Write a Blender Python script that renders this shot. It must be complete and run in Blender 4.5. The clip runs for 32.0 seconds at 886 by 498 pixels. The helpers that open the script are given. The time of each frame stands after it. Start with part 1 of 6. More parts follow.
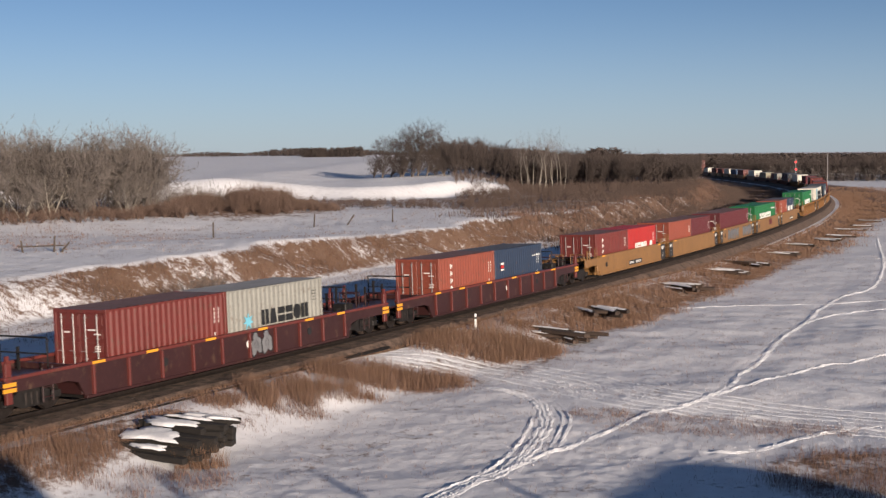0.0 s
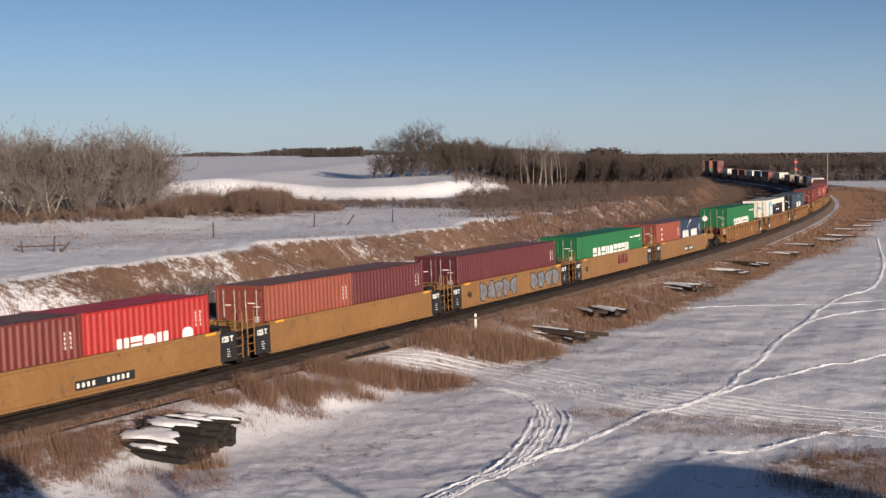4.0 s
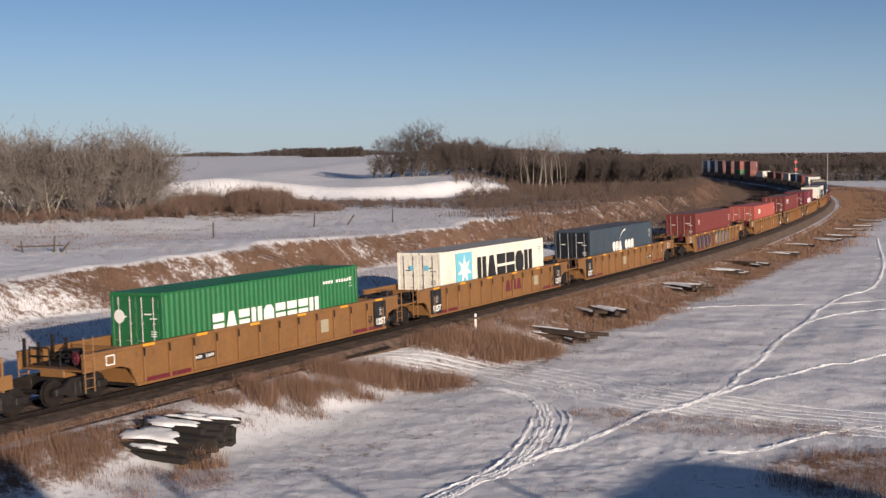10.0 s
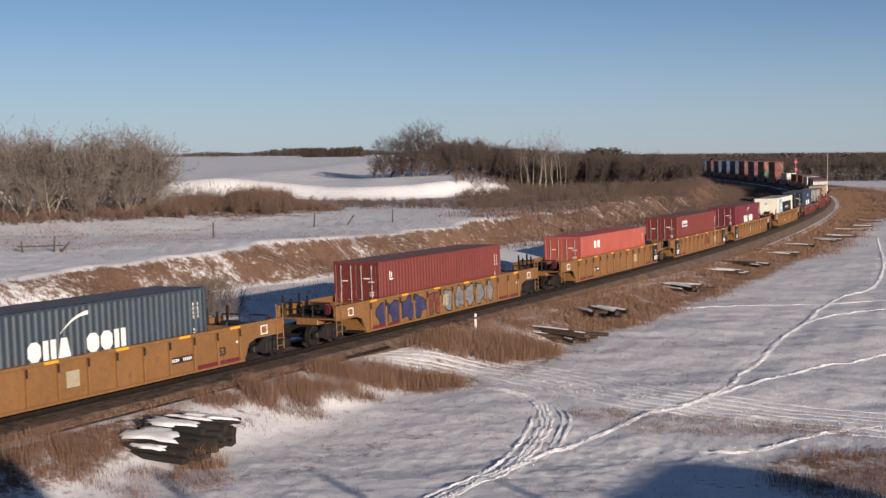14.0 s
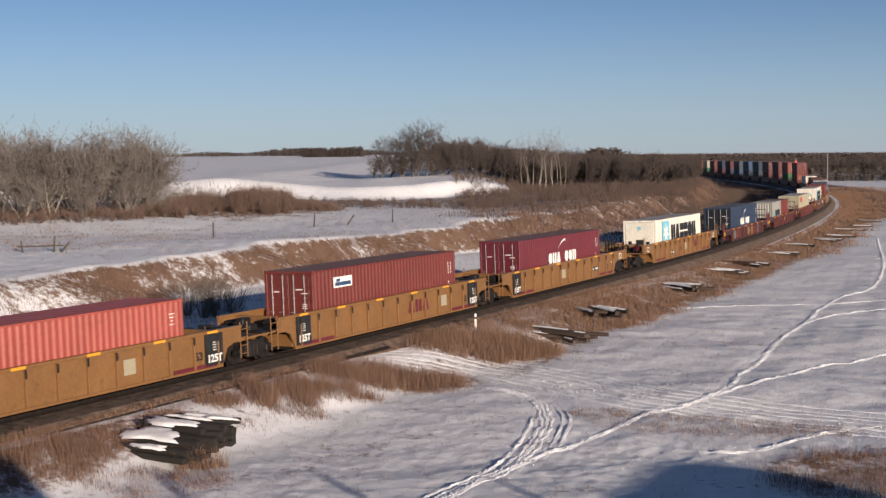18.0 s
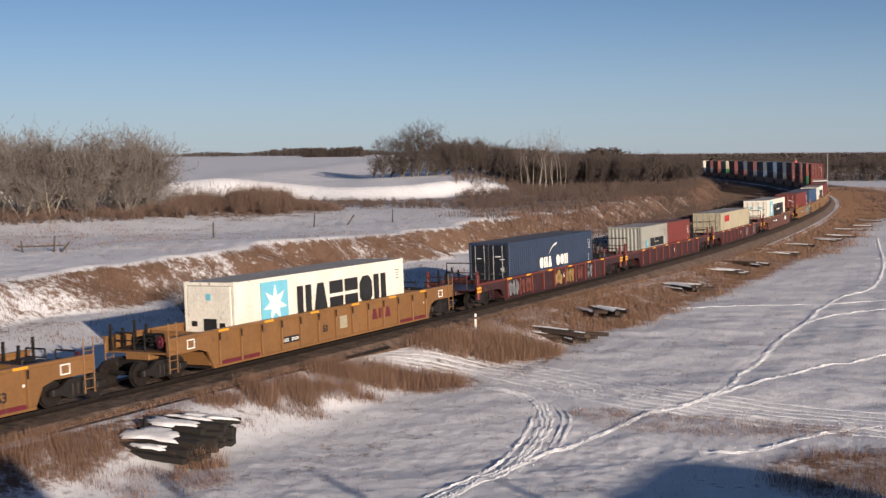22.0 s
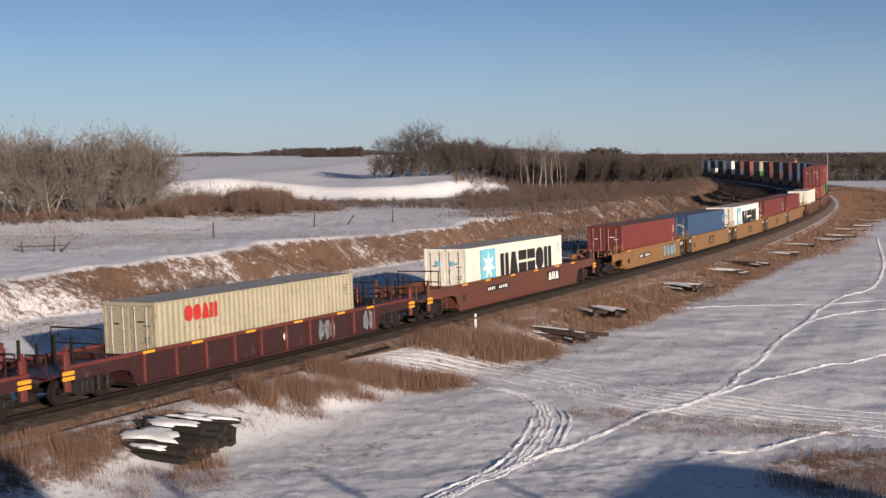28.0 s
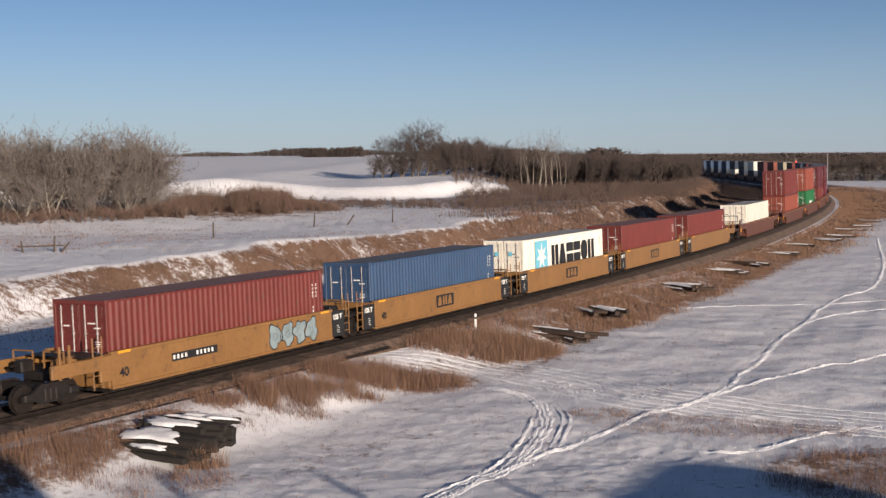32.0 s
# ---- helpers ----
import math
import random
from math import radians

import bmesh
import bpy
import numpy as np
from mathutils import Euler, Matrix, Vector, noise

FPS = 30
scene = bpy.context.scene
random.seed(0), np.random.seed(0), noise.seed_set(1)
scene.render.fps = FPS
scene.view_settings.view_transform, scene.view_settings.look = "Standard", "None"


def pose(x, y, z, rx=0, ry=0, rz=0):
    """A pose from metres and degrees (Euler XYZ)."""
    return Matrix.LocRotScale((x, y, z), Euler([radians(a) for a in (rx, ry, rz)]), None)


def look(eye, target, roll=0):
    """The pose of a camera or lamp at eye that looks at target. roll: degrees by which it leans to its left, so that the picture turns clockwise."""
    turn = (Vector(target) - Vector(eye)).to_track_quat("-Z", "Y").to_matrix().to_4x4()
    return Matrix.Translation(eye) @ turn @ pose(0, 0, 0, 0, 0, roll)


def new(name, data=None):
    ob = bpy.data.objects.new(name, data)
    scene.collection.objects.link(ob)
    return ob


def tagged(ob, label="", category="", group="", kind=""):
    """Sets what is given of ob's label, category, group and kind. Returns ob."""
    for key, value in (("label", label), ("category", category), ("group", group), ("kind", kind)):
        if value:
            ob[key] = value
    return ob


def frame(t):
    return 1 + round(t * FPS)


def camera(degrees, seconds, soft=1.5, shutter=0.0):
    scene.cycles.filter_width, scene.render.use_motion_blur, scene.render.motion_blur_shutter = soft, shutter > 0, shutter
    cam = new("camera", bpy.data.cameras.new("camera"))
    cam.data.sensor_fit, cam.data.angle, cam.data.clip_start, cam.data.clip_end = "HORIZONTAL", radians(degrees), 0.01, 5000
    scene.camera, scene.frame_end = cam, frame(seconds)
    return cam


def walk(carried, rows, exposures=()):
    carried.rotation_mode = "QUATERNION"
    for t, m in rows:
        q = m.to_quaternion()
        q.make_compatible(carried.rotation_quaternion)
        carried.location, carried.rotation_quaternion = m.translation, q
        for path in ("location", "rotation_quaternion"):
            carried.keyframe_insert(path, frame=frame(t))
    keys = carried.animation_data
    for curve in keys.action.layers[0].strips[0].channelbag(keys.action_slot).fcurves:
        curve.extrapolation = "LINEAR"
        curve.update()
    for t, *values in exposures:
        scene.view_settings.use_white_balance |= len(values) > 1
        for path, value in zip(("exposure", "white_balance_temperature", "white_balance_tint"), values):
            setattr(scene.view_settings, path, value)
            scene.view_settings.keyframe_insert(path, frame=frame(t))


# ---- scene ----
# ---------------------------------------------------------------- camera
SECONDS = 32.0
EYE = Vector((0.0, 0.0, 8.07))
cam = camera(39.86, SECONDS, soft=1.35, shutter=0.16)
cam_pose = Matrix.Translation(EYE) @ pose(0, 0, 0, 90 - 4.54, 0, 0) @ pose(0, 0, 0, 0, 0, -0.499)
walk(cam, [(0.0, cam_pose), (SECONDS, cam_pose)], exposures=[(0.0, 0.21, 7000.0, 14.0), (SECONDS, 0.21, 7000.0, 14.0)])

# ---------------------------------------------------------------- world and sun
SUN_TO = Vector((0.4605, -0.866, 0.194)).normalized()      # towards the sun
elev = math.asin(SUN_TO.z)
world = bpy.data.worlds.new("winter_sky")
scene.world = world
world.use_nodes = True
wn = world.node_tree
sky = wn.nodes.new("ShaderNodeTexSky")
sky.sky_type = "NISHITA"
sky.sun_disc = False
sky.sun_elevation = elev
sky.sun_rotation = math.atan2(SUN_TO.x, SUN_TO.y)
sky.air_density, sky.dust_density, sky.ozone_density = 0.68, 0.45, 2.75
sky.altitude = 1500
# pale winter haze that thins out upwards from the horizon all round
sky_at = wn.nodes.new("ShaderNodeTexCoord")
sky_up = wn.nodes.new("ShaderNodeSeparateXYZ")
haze = wn.nodes.new("ShaderNodeMapRange")
haze.interpolation_type = "SMOOTHSTEP"
haze.inputs["From Min"].default_value, haze.inputs["From Max"].default_value = -0.03, 0.13
haze.inputs["To Min"].default_value, haze.inputs["To Max"].default_value = 0.68, 0.0
hazy = wn.nodes.new("ShaderNodeMix")
hazy.data_type = "RGBA"
hazy.inputs["B"].default_value = (4.3, 5.3, 6.9, 1)
wn.links.new(sky_at.outputs["Generated"], sky_up.inputs[0])
wn.links.new(sky_up.outputs["Z"], haze.inputs[0])
wn.links.new(haze.outputs[0], hazy.inputs["Factor"])
wn.links.new(sky.outputs[0], hazy.inputs["A"])
wn.links.new(hazy.outputs["Result"], wn.nodes["Background"].inputs[0])
wn.nodes["Background"].inputs[1].default_value = 0.073
sun = new("sun", bpy.data.lights.new("sun", "SUN"))
sun.data.energy, sun.data.angle, sun.data.color = 5.0, radians(0.6), (1.0, 0.905, 0.81)
sun.matrix_world = look(SUN_TO * 300, (0, 0, 0))


# ---------------------------------------------------------------- materials
def material(name, color, rough=0.6, metal=0.0, vary=0.12, scale=3.0, fine=40.0, bump=0.0, dirt=None, dirt_amount=0.0, dirt_scale=1.2,
             per_object=0.0, stretch=None, spec=0.5):
    """A surface with two scales of grain, optional dirt patches and relief."""
    m = bpy.data.materials.new(name)
    m.use_nodes = True
    nt = m.node_tree
    n, l = nt.nodes, nt.links
    bsdf = n["Principled BSDF"]
    bsdf.inputs["Roughness"].default_value, bsdf.inputs["Metallic"].default_value = rough, metal
    bsdf.inputs["Specular IOR Level"].default_value = spec
    tc = n.new("ShaderNodeTexCoord")
    mp = n.new("ShaderNodeMapping")
    l.new(tc.outputs["Object"], mp.inputs[0])
    if stretch:
        mp.inputs["Scale"].default_value = stretch
    big, small = n.new("ShaderNodeTexNoise"), n.new("ShaderNodeTexNoise")
    for node, sc, det in ((big, scale, 4.0), (small, fine, 3.0)):
        node.inputs["Scale"].default_value, node.inputs["Detail"].default_value = sc, det
        l.new(mp.outputs[0], node.inputs["Vector"])
    mix = n.new("ShaderNodeMath")
    mix.operation = "ADD"
    l.new(big.outputs[0], mix.inputs[0])
    l.new(small.outputs[0], mix.inputs[1])
    ramp = n.new("ShaderNodeValToRGB")
    lo = [max(0.0, c * (1 - vary * 1.6)) for c in color]
    hi = [min(1.0, c * (1 + vary * 1.6)) for c in color]
    ramp.color_ramp.elements[0].position, ramp.color_ramp.elements[1].position = 0.35, 0.65
    ramp.color_ramp.elements[0].color, ramp.color_ramp.elements[1].color = (*lo, 1), (*hi, 1)
    half = n.new("ShaderNodeMath")
    half.operation = "MULTIPLY"
    half.inputs[1].default_value = 0.5
    l.new(mix.outputs[0], half.inputs[0])
    l.new(half.outputs[0], ramp.inputs[0])
    out = ramp.outputs[0]
    if dirt:
        dn = n.new("ShaderNodeTexNoise")
        dn.inputs["Scale"].default_value, dn.inputs["Detail"].default_value, dn.inputs["Roughness"].default_value = dirt_scale, 7.0, 0.65
        l.new(mp.outputs[0], dn.inputs["Vector"])
        dr = n.new("ShaderNodeMapRange")
        dr.inputs["From Min"].default_value, dr.inputs["From Max"].default_value = 0.62 - 0.3 * dirt_amount, 0.75 - 0.2 * dirt_amount
        l.new(dn.outputs[0], dr.inputs[0])
        dm = n.new("ShaderNodeMix")
        dm.data_type = "RGBA"
        l.new(dr.outputs[0], dm.inputs["Factor"])
        l.new(out, dm.inputs["A"])
        dm.inputs["B"].default_value = (*dirt, 1)
        out = dm.outputs["Result"]
    if per_object:
        oi = n.new("ShaderNodeObjectInfo")
        hs = n.new("ShaderNodeHueSaturation")
        mr = n.new("ShaderNodeMapRange")
        mr.inputs["To Min"].default_value, mr.inputs["To Max"].default_value = 1 - per_object, 1 + per_object
        l.new(oi.outputs["Random"], mr.inputs[0])
        l.new(mr.outputs[0], hs.inputs["Value"])
        l.new(out, hs.inputs["Color"])
        out = hs.outputs[0]
    l.new(out, bsdf.inputs["Base Color"])
    if bump:
        bp = n.new("ShaderNodeBump")
        bp.inputs["Strength"].default_value, bp.inputs["Distance"].default_value = 0.6, bump
        l.new(mix.outputs[0], bp.inputs["Height"])
        l.new(bp.outputs[0], bsdf.inputs["Normal"])
    return m


def paint(name, color, rust=0.25, rough=0.45):
    return material(name, color, rough, 0.0, 0.10, 0.9, 14.0, 0.0, dirt=(0.10, 0.055, 0.035), dirt_amount=rust * 0.8, dirt_scale=4.5, stretch=(1, 1, 0.6))


PAINT = {
    "red": paint("red_oxide_paint", (0.150, 0.0275, 0.0215)),
    "dark_red": paint("maroon_paint", (0.1032, 0.0193, 0.022)),
    "wine": paint("wine_paint", (0.1307, 0.0165, 0.0261)),
    "orange": paint("orange_red_paint", (0.2477, 0.0585, 0.0344)),
    "bright_red": paint("bright_red_paint", (0.3784, 0.0241, 0.0206), 0.1),
    "salmon": paint("salmon_paint", (0.3578, 0.0791, 0.0585), 0.1),
    "green": paint("green_paint", (0.011, 0.1307, 0.0413), 0.1),
    "blue": paint("blue_paint", (0.031, 0.0688, 0.1376), 0.15),
    "navy": paint("navy_paint", (0.0193, 0.0345, 0.066), 0.15),
    "slate": paint("slate_paint", (0.0344, 0.0516, 0.0688), 0.15),
    "grey": paint("pale_grey_paint", (0.2752, 0.2683, 0.2339), 0.2),
    "beige": paint("beige_paint", (0.36, 0.315, 0.215), 0.15),
    "white": paint("white_paint", (0.78, 0.725, 0.61), 0.05),
    "yellow": paint("yellow_car_paint", (0.245, 0.122, 0.042), 0.16),
    "mustard": paint("weathered_mustard_car_paint", (0.212, 0.102, 0.036), 0.18),
    "car_wine": paint("weathered_wine_car_paint", (0.040, 0.0135, 0.013), 0.2),
    "car_trim": paint("faded_red_trim_paint", (0.135, 0.028, 0.023), 0.3),
    "car_brown": paint("brown_red_car_paint", (0.115, 0.04, 0.023), 0.35),
    # door leaves of navy and slate containers, darker than their sides
    "door_navy": paint("dark_navy_door_paint", (0.0095, 0.0125, 0.017), 0.1),
    "roof_grey": paint("grey_dusty_roof_paint", (0.2565, 0.2517, 0.2517), 0.2, 0.7),
    "roof_blue": paint("blue_grey_roof_paint", (0.0808, 0.0855, 0.1045), 0.2, 0.7),
    "roof_dark": paint("dusty_roof_paint", (0.1425, 0.0808, 0.076), 0.3, 0.7),
}
STEEL = material("grimy_steel", (0.027, 0.023, 0.021), 0.6, 0.5, 0.3, 4.0, 30.0, 0.003)
WHEEL = material("brown_wheel_steel", (0.040, 0.031, 0.027), 0.5, 0.6, 0.3, 6.0, 30.0)
BRIGHT = material("polished_rail_steel", (0.42, 0.40, 0.37), 0.25, 1.0, 0.1)
GALV = material("galvanised_bar", (0.45, 0.42, 0.40), 0.45, 0.5, 0.15)
BLACK = material("black_panel_paint", (0.018, 0.018, 0.018), 0.5, 0, 0.3)
WHITE = material("white_lettering_paint", (0.80, 0.78, 0.72), 0.5, 0, 0.06)
SKYBLUE = material("light_blue_emblem_paint", (0.16, 0.50, 0.62), 0.5, 0, 0.06)
ORANGE = material("reflective_amber", (0.75, 0.33, 0.03), 0.35, 0, 0.05)
REDMARK = material("red_marking_paint", (0.5, 0.03, 0.025), 0.5, 0, 0.1)
GRAFF = material("grey_spray_paint", (0.17, 0.17, 0.175), 0.6, 0, 0.2, 2.0)
GRAFF_NAVY = material("dark_blue_spray_paint", (0.035, 0.035, 0.10), 0.6, 0, 0.3, 2.0)
GRAFF_RED = material("brown_red_spray_paint", (0.16, 0.045, 0.03), 0.6, 0, 0.3, 2.0)
GRAFF_OCHRE = material("dull_yellow_spray_paint", (0.28, 0.17, 0.06), 0.6, 0, 0.3, 2.0)
GRAFF_BLUE = material("pale_blue_spray_paint", (0.22, 0.28, 0.29), 0.6, 0, 0.2, 2.0)

# ---------------------------------------------------------------- the line of the track
KNOTS_S = (-40, 0, 40, 80, 110, 140, 170, 200, 230, 260, 300, 340, 380, 440, 500)
KNOTS_K = (-0.001606, -0.000509, -0.001565, -0.001078, -0.000985, -0.001278, -0.001287, -0.001431, -0.001489, -0.001374, -0.001049,
           -0.000559, -0.00021, -0.000095, -0.00009)
LINE_S = np.arange(-470.0, 910.0, 1.0)
bend = np.interp(LINE_S, KNOTS_S, KNOTS_K) * (LINE_S < 560)
bend[LINE_S < -60] = 0
LINE_T = np.concatenate([[0], np.cumsum((bend[1:] + bend[:-1]) / 2)])
LINE_T += 0.502973 - np.interp(0, LINE_S, LINE_T)
sx, cy = np.sin(LINE_T), np.cos(LINE_T)
LINE_X = np.concatenate([[0], np.cumsum((sx[1:] + sx[:-1]) / 2)])
LINE_Y = np.concatenate([[0], np.cumsum((cy[1:] + cy[:-1]) / 2)])
LINE_X += 0.313902 - np.interp(0, LINE_S, LINE_X)
LINE_Y += 62.160851 - np.interp(0, LINE_S, LINE_Y)
GRADE, CANT = -0.005269, 0.03496


def rail_z(s):
    return GRADE * np.clip(s, -80, 560)


def on_line(s, lat=0.0, z=0.0):
    """A point beside the track: s along it, lat to the camera's side, z over the rails."""
    x, y, t = (np.interp(s, LINE_S, a) for a in (LINE_X, LINE_Y, LINE_T))
    return x + lat * np.cos(t), y - lat * np.sin(t), z + rail_z(s)


def track_pose(s):
    """The pose of a vehicle whose middle is at s: local x runs back along the train, -y to the camera's side."""
    a, b = on_line(s - 6.0), on_line(s + 6.0)
    m = on_line(s)
    yaw = math.atan2(b[1] - a[1], b[0] - a[0])
    pitch = math.atan2(b[2] - a[2], 12.0)
    return Matrix.Translation(m) @ Matrix.Rotation(yaw, 4, "Z") @ Matrix.Rotation(-pitch, 4, "Y") @ Matrix.Rotation(-CANT, 4, "X")


def travelled(t):
    return 12.153104 * t - 0.010156 * (t - 16.0) ** 2


def line_coords(x, y):
    """s and lat of points of the plan."""
    keep = slice(0, len(LINE_S), 4)
    s_out, lat_out = np.empty(x.shape), np.empty(x.shape)
    for i in range(0, len(x), 4000):
        dx = x[i:i + 4000, None] - LINE_X[None, keep]
        dy = y[i:i + 4000, None] - LINE_Y[None, keep]
        k = np.argmin(dx * dx + dy * dy, axis=1)
        t = LINE_T[keep][k]
        ex, ey = dx[np.arange(len(k)), k], dy[np.arange(len(k)), k]
        s_out[i:i + 4000] = LINE_S[keep][k] + ex * np.sin(t) + ey * np.cos(t)
        lat_out[i:i + 4000] = ex * np.cos(t) - ey * np.sin(t)
    return s_out, lat_out


# ---------------------------------------------------------------- mesh tools
def mesh_from(name, verts, faces, mats, smooth=False):
    me = bpy.data.meshes.new(name)
    me.from_pydata(verts, [], faces)
    for m in (mats if isinstance(mats, (list, tuple)) else [mats]):
        me.materials.append(m)
    if smooth:
        me.polygons.foreach_set("use_smooth", [True] * len(me.polygons))
    me.update()
    return me


def soup(name, tris, mat):
    """A mesh of loose triangles from an array n x 3 x 3."""
    tris = np.asarray(tris, dtype=np.float32)
    n = len(tris)
    me = bpy.data.meshes.new(name)
    me.vertices.add(n * 3)
    me.vertices.foreach_set("co", tris.reshape(-1))
    me.loops.add(n * 3)
    me.loops.foreach_set("vertex_index", np.arange(n * 3, dtype=np.int32))
    me.polygons.add(n)
    me.polygons.foreach_set("loop_start", np.arange(0, n * 3, 3, dtype=np.int32))
    me.materials.append(mat)
    me.update(calc_edges=True)
    return me


def box(bm, x0, x1, y0, y1, z0, z1, bevel=0.0):
    r = bmesh.ops.create_cube(bm, size=1.0, matrix=Matrix.Translation(((x0 + x1) / 2, (y0 + y1) / 2, (z0 + z1) / 2)) @ Matrix.Diagonal((x1 - x0, y1 - y0, z1 - z0, 1)))
    if bevel:
        edges = list({e for v in r["verts"] for e in v.link_edges})
        bmesh.ops.bevel(bm, geom=edges, offset=bevel, segments=1, affect="EDGES")
    return r["verts"]


def rod(bm, a, b, r0, r1=None, n=8):
    a, b = Vector(a), Vector(b)
    d = b - a
    m = Matrix.Translation((a + b) / 2) @ d.to_track_quat("Z", "Y").to_matrix().to_4x4()
    bmesh.ops.create_cone(bm, cap_ends=True, segments=n, radius1=r0, radius2=r0 if r1 is None else r1, depth=d.length, matrix=m)


def done(bm, name, mat, smooth=False):
    me = bpy.data.meshes.new(name)
    bm.normal_update()
    bm.to_mesh(me)
    bm.free()
    me.materials.append(mat)
    if smooth:
        me.polygons.foreach_set("use_smooth", [True] * len(me.polygons))
    return me


def part(name, data, parent, mat=None, at=(0, 0, 0), label="", turn=None):
    """One mesh object under a thing or a part; a bmesh is turned into a mesh first."""
    if isinstance(data, bmesh.types.BMesh):
        data = done(data, name, mat)
    ob = new(name, data)
    ob.parent = parent
    ob.location = at
    if turn:
        ob.rotation_euler = [radians(a) for a in turn]
    if mat is not None and data.materials and data.materials[0] != mat:
        ob.material_slots[0].link = "OBJECT"
        ob.material_slots[0].material = mat
    if label:
        ob["label"] = label
    if name in ("marking", "lettering", "number_bars", "graffiti", "graffiti_outline", "snow", "intake_grille"):
        ob["kind"] = "stuff"
    return ob


def empty(name, label, category, group="", kind=""):
    return tagged(new(name), label, category, group, kind)

# ---------------------------------------------------------------- ground
def smooth_step(a, b, v):
    t = np.clip((v - a) / (b - a), 0, 1)
    return t * t * (3 - 2 * t)


def waves(x, y, size, seed):
    """Soft unevenness of about that size, -1 to 1."""
    r = np.random.RandomState(seed)
    v = np.zeros(np.shape(x))
    for _ in range(7):
        a, ph, k = r.uniform(0, 2 * np.pi), r.uniform(0, 6.28), 2 * np.pi / (size * r.uniform(0.6, 1.6))
        v = v + np.sin((x * np.cos(a) + y * np.sin(a)) * k + ph + 1.3 * np.sin((x * np.sin(a) - y * np.cos(a)) * k * 0.6 + ph))
    return v / 4.0


def bank_gap(s):
    """Where along the line the cut bank is snowy, 0 to 1."""
    v = 0.62 * smooth_step(-5, -11, s)
    for at, wide, much in ((3.7, 0.7, 1), (8.7, 0.9, 1), (16.2, 0.8, 1), (26.5, 1.0, 0.7), (6.0, 1.6, 0.45), (35, 1.5, 0.6), (47, 2, 0.6)):
        v = v + much * np.exp(-((s - at) / wide) ** 2)
    return v


def ridge_foot(x):
    return 166 + 6.0 * np.logaddexp(0, (x + 10) / 4.0) + 1.2 * np.sin(x * 0.21) + 0.25 * np.maximum(0, -30 - x)


# added ridge out of view: crest heights that give the foreground shadow its edge
SHADE_HILL_U = (-40, 3.0, 4.4, 5.05, 5.35, 6.5, 8.15, 13.2, 17.5, 18.9, 20.9, 22.7, 24.3, 25.0, 25.7, 30)
SHADE_HILL_Z = (5.5, 6.6, 7.5, 7.35, 5.9, 5.4, 5.2, 4.7, 4.25, 4.62, 4.85, 4.95, 4.8, 4.2, 3.2, 2.5)


def ground_z(x, y):
    x, y = np.asarray(x, float).ravel(), np.asarray(y, float).ravel()
    s, lat = line_coords(x, y)
    zr = rail_z(s)
    a = -lat
    wob = waves(x, y, 9.0, 5)
    right = zr - 0.75 + 0.40 * smooth_step(1.75, 2.1, lat) * (1 - smooth_step(2.3, 7.5, lat)) * (1 - smooth_step(5, 45, s)) * (1 - 0.6 * np.exp(-((s + 9) / 4.5) ** 2)) - 0.5 * smooth_step(3.0, 6.5, lat) + 0.10 * waves(x, y, 14, 1) * smooth_step(4, 8, lat) + (0.030 * waves(x, y, 2.6, 2) + 0.02 * np.maximum(0, waves(x, y, 1.2, 12))) * smooth_step(4, 8, lat)
    right = right + (0.008 + 0.014 * np.exp(-(((x - 6.5) / 4.5) ** 2 + ((y - 35.5) / 3.2) ** 2))) * waves(x, y, 0.75, 42) * smooth_step(4, 8, lat) * (1 - smooth_step(48, 60, y))
    right = right + 0.24 * np.exp(-(((x + 3.9) / 0.9) ** 2 + ((y - 43.9) / 0.8) ** 2))
    crest = 1.6 + 0.3 * waves(x, y, 40, 7)
    left = zr - 0.75 - 0.25 * smooth_step(3, 6, a) + 0.4 * smooth_step(12, 19, a)
    bank = smooth_step(18.8 + 1.1 * wob, 23.6 + 1.1 * wob, a)
    up = crest - 0.0035 * np.clip(s, 0, 400) * (1 - smooth_step(35, 75, a)) + 0.03 * waves(x, y, 5, 3) + 0.03 * waves(x, y, 1.1, 14) + 0.08 * waves(x, y, 18, 4)
    left = left * (1 - bank) + up * bank
    far = smooth_step(0, 7, y - ridge_foot(x)) * (1 - smooth_step(5, 17, x)) * smooth_step(60, 90, a + 40)
    lift = 2.0 + 0.12 * waves(x, y, 22, 8) + 0.0004 * np.maximum(0, y - 180) + 0.75 * np.exp(-((x + 31) / 8.5) ** 2) - 0.2 * np.exp(-((x + 17) / 5.0) ** 2) + 0.25 * np.exp(-((x - 1) / 5.0) ** 2)
    left = left + far * lift
    left = left + 1.1 * np.exp(-(((x + 21.5) / 6.5) ** 2 + ((y - 134) / 9.0) ** 2))
    z = np.where(lat > 0, right, left)
    # unseen high ground added round and behind the camera, a ridge across the sun's direction shaped to shade the
    # foreground
    u, v = x * 0.8829 + y * 0.4695, x * 0.4695 - y * 0.8829
    crest_z = np.interp(u, SHADE_HILL_U, SHADE_HILL_Z) + 0.10 * waves(x, y, 3.0, 9)
    rise = smooth_step(-7, 3, v) * (1 - smooth_step(40, 90, v)) * smooth_step(-40, -5, u) * (1 - smooth_step(33, 60, u))
    return z + rise * np.maximum(0, crest_z - z)


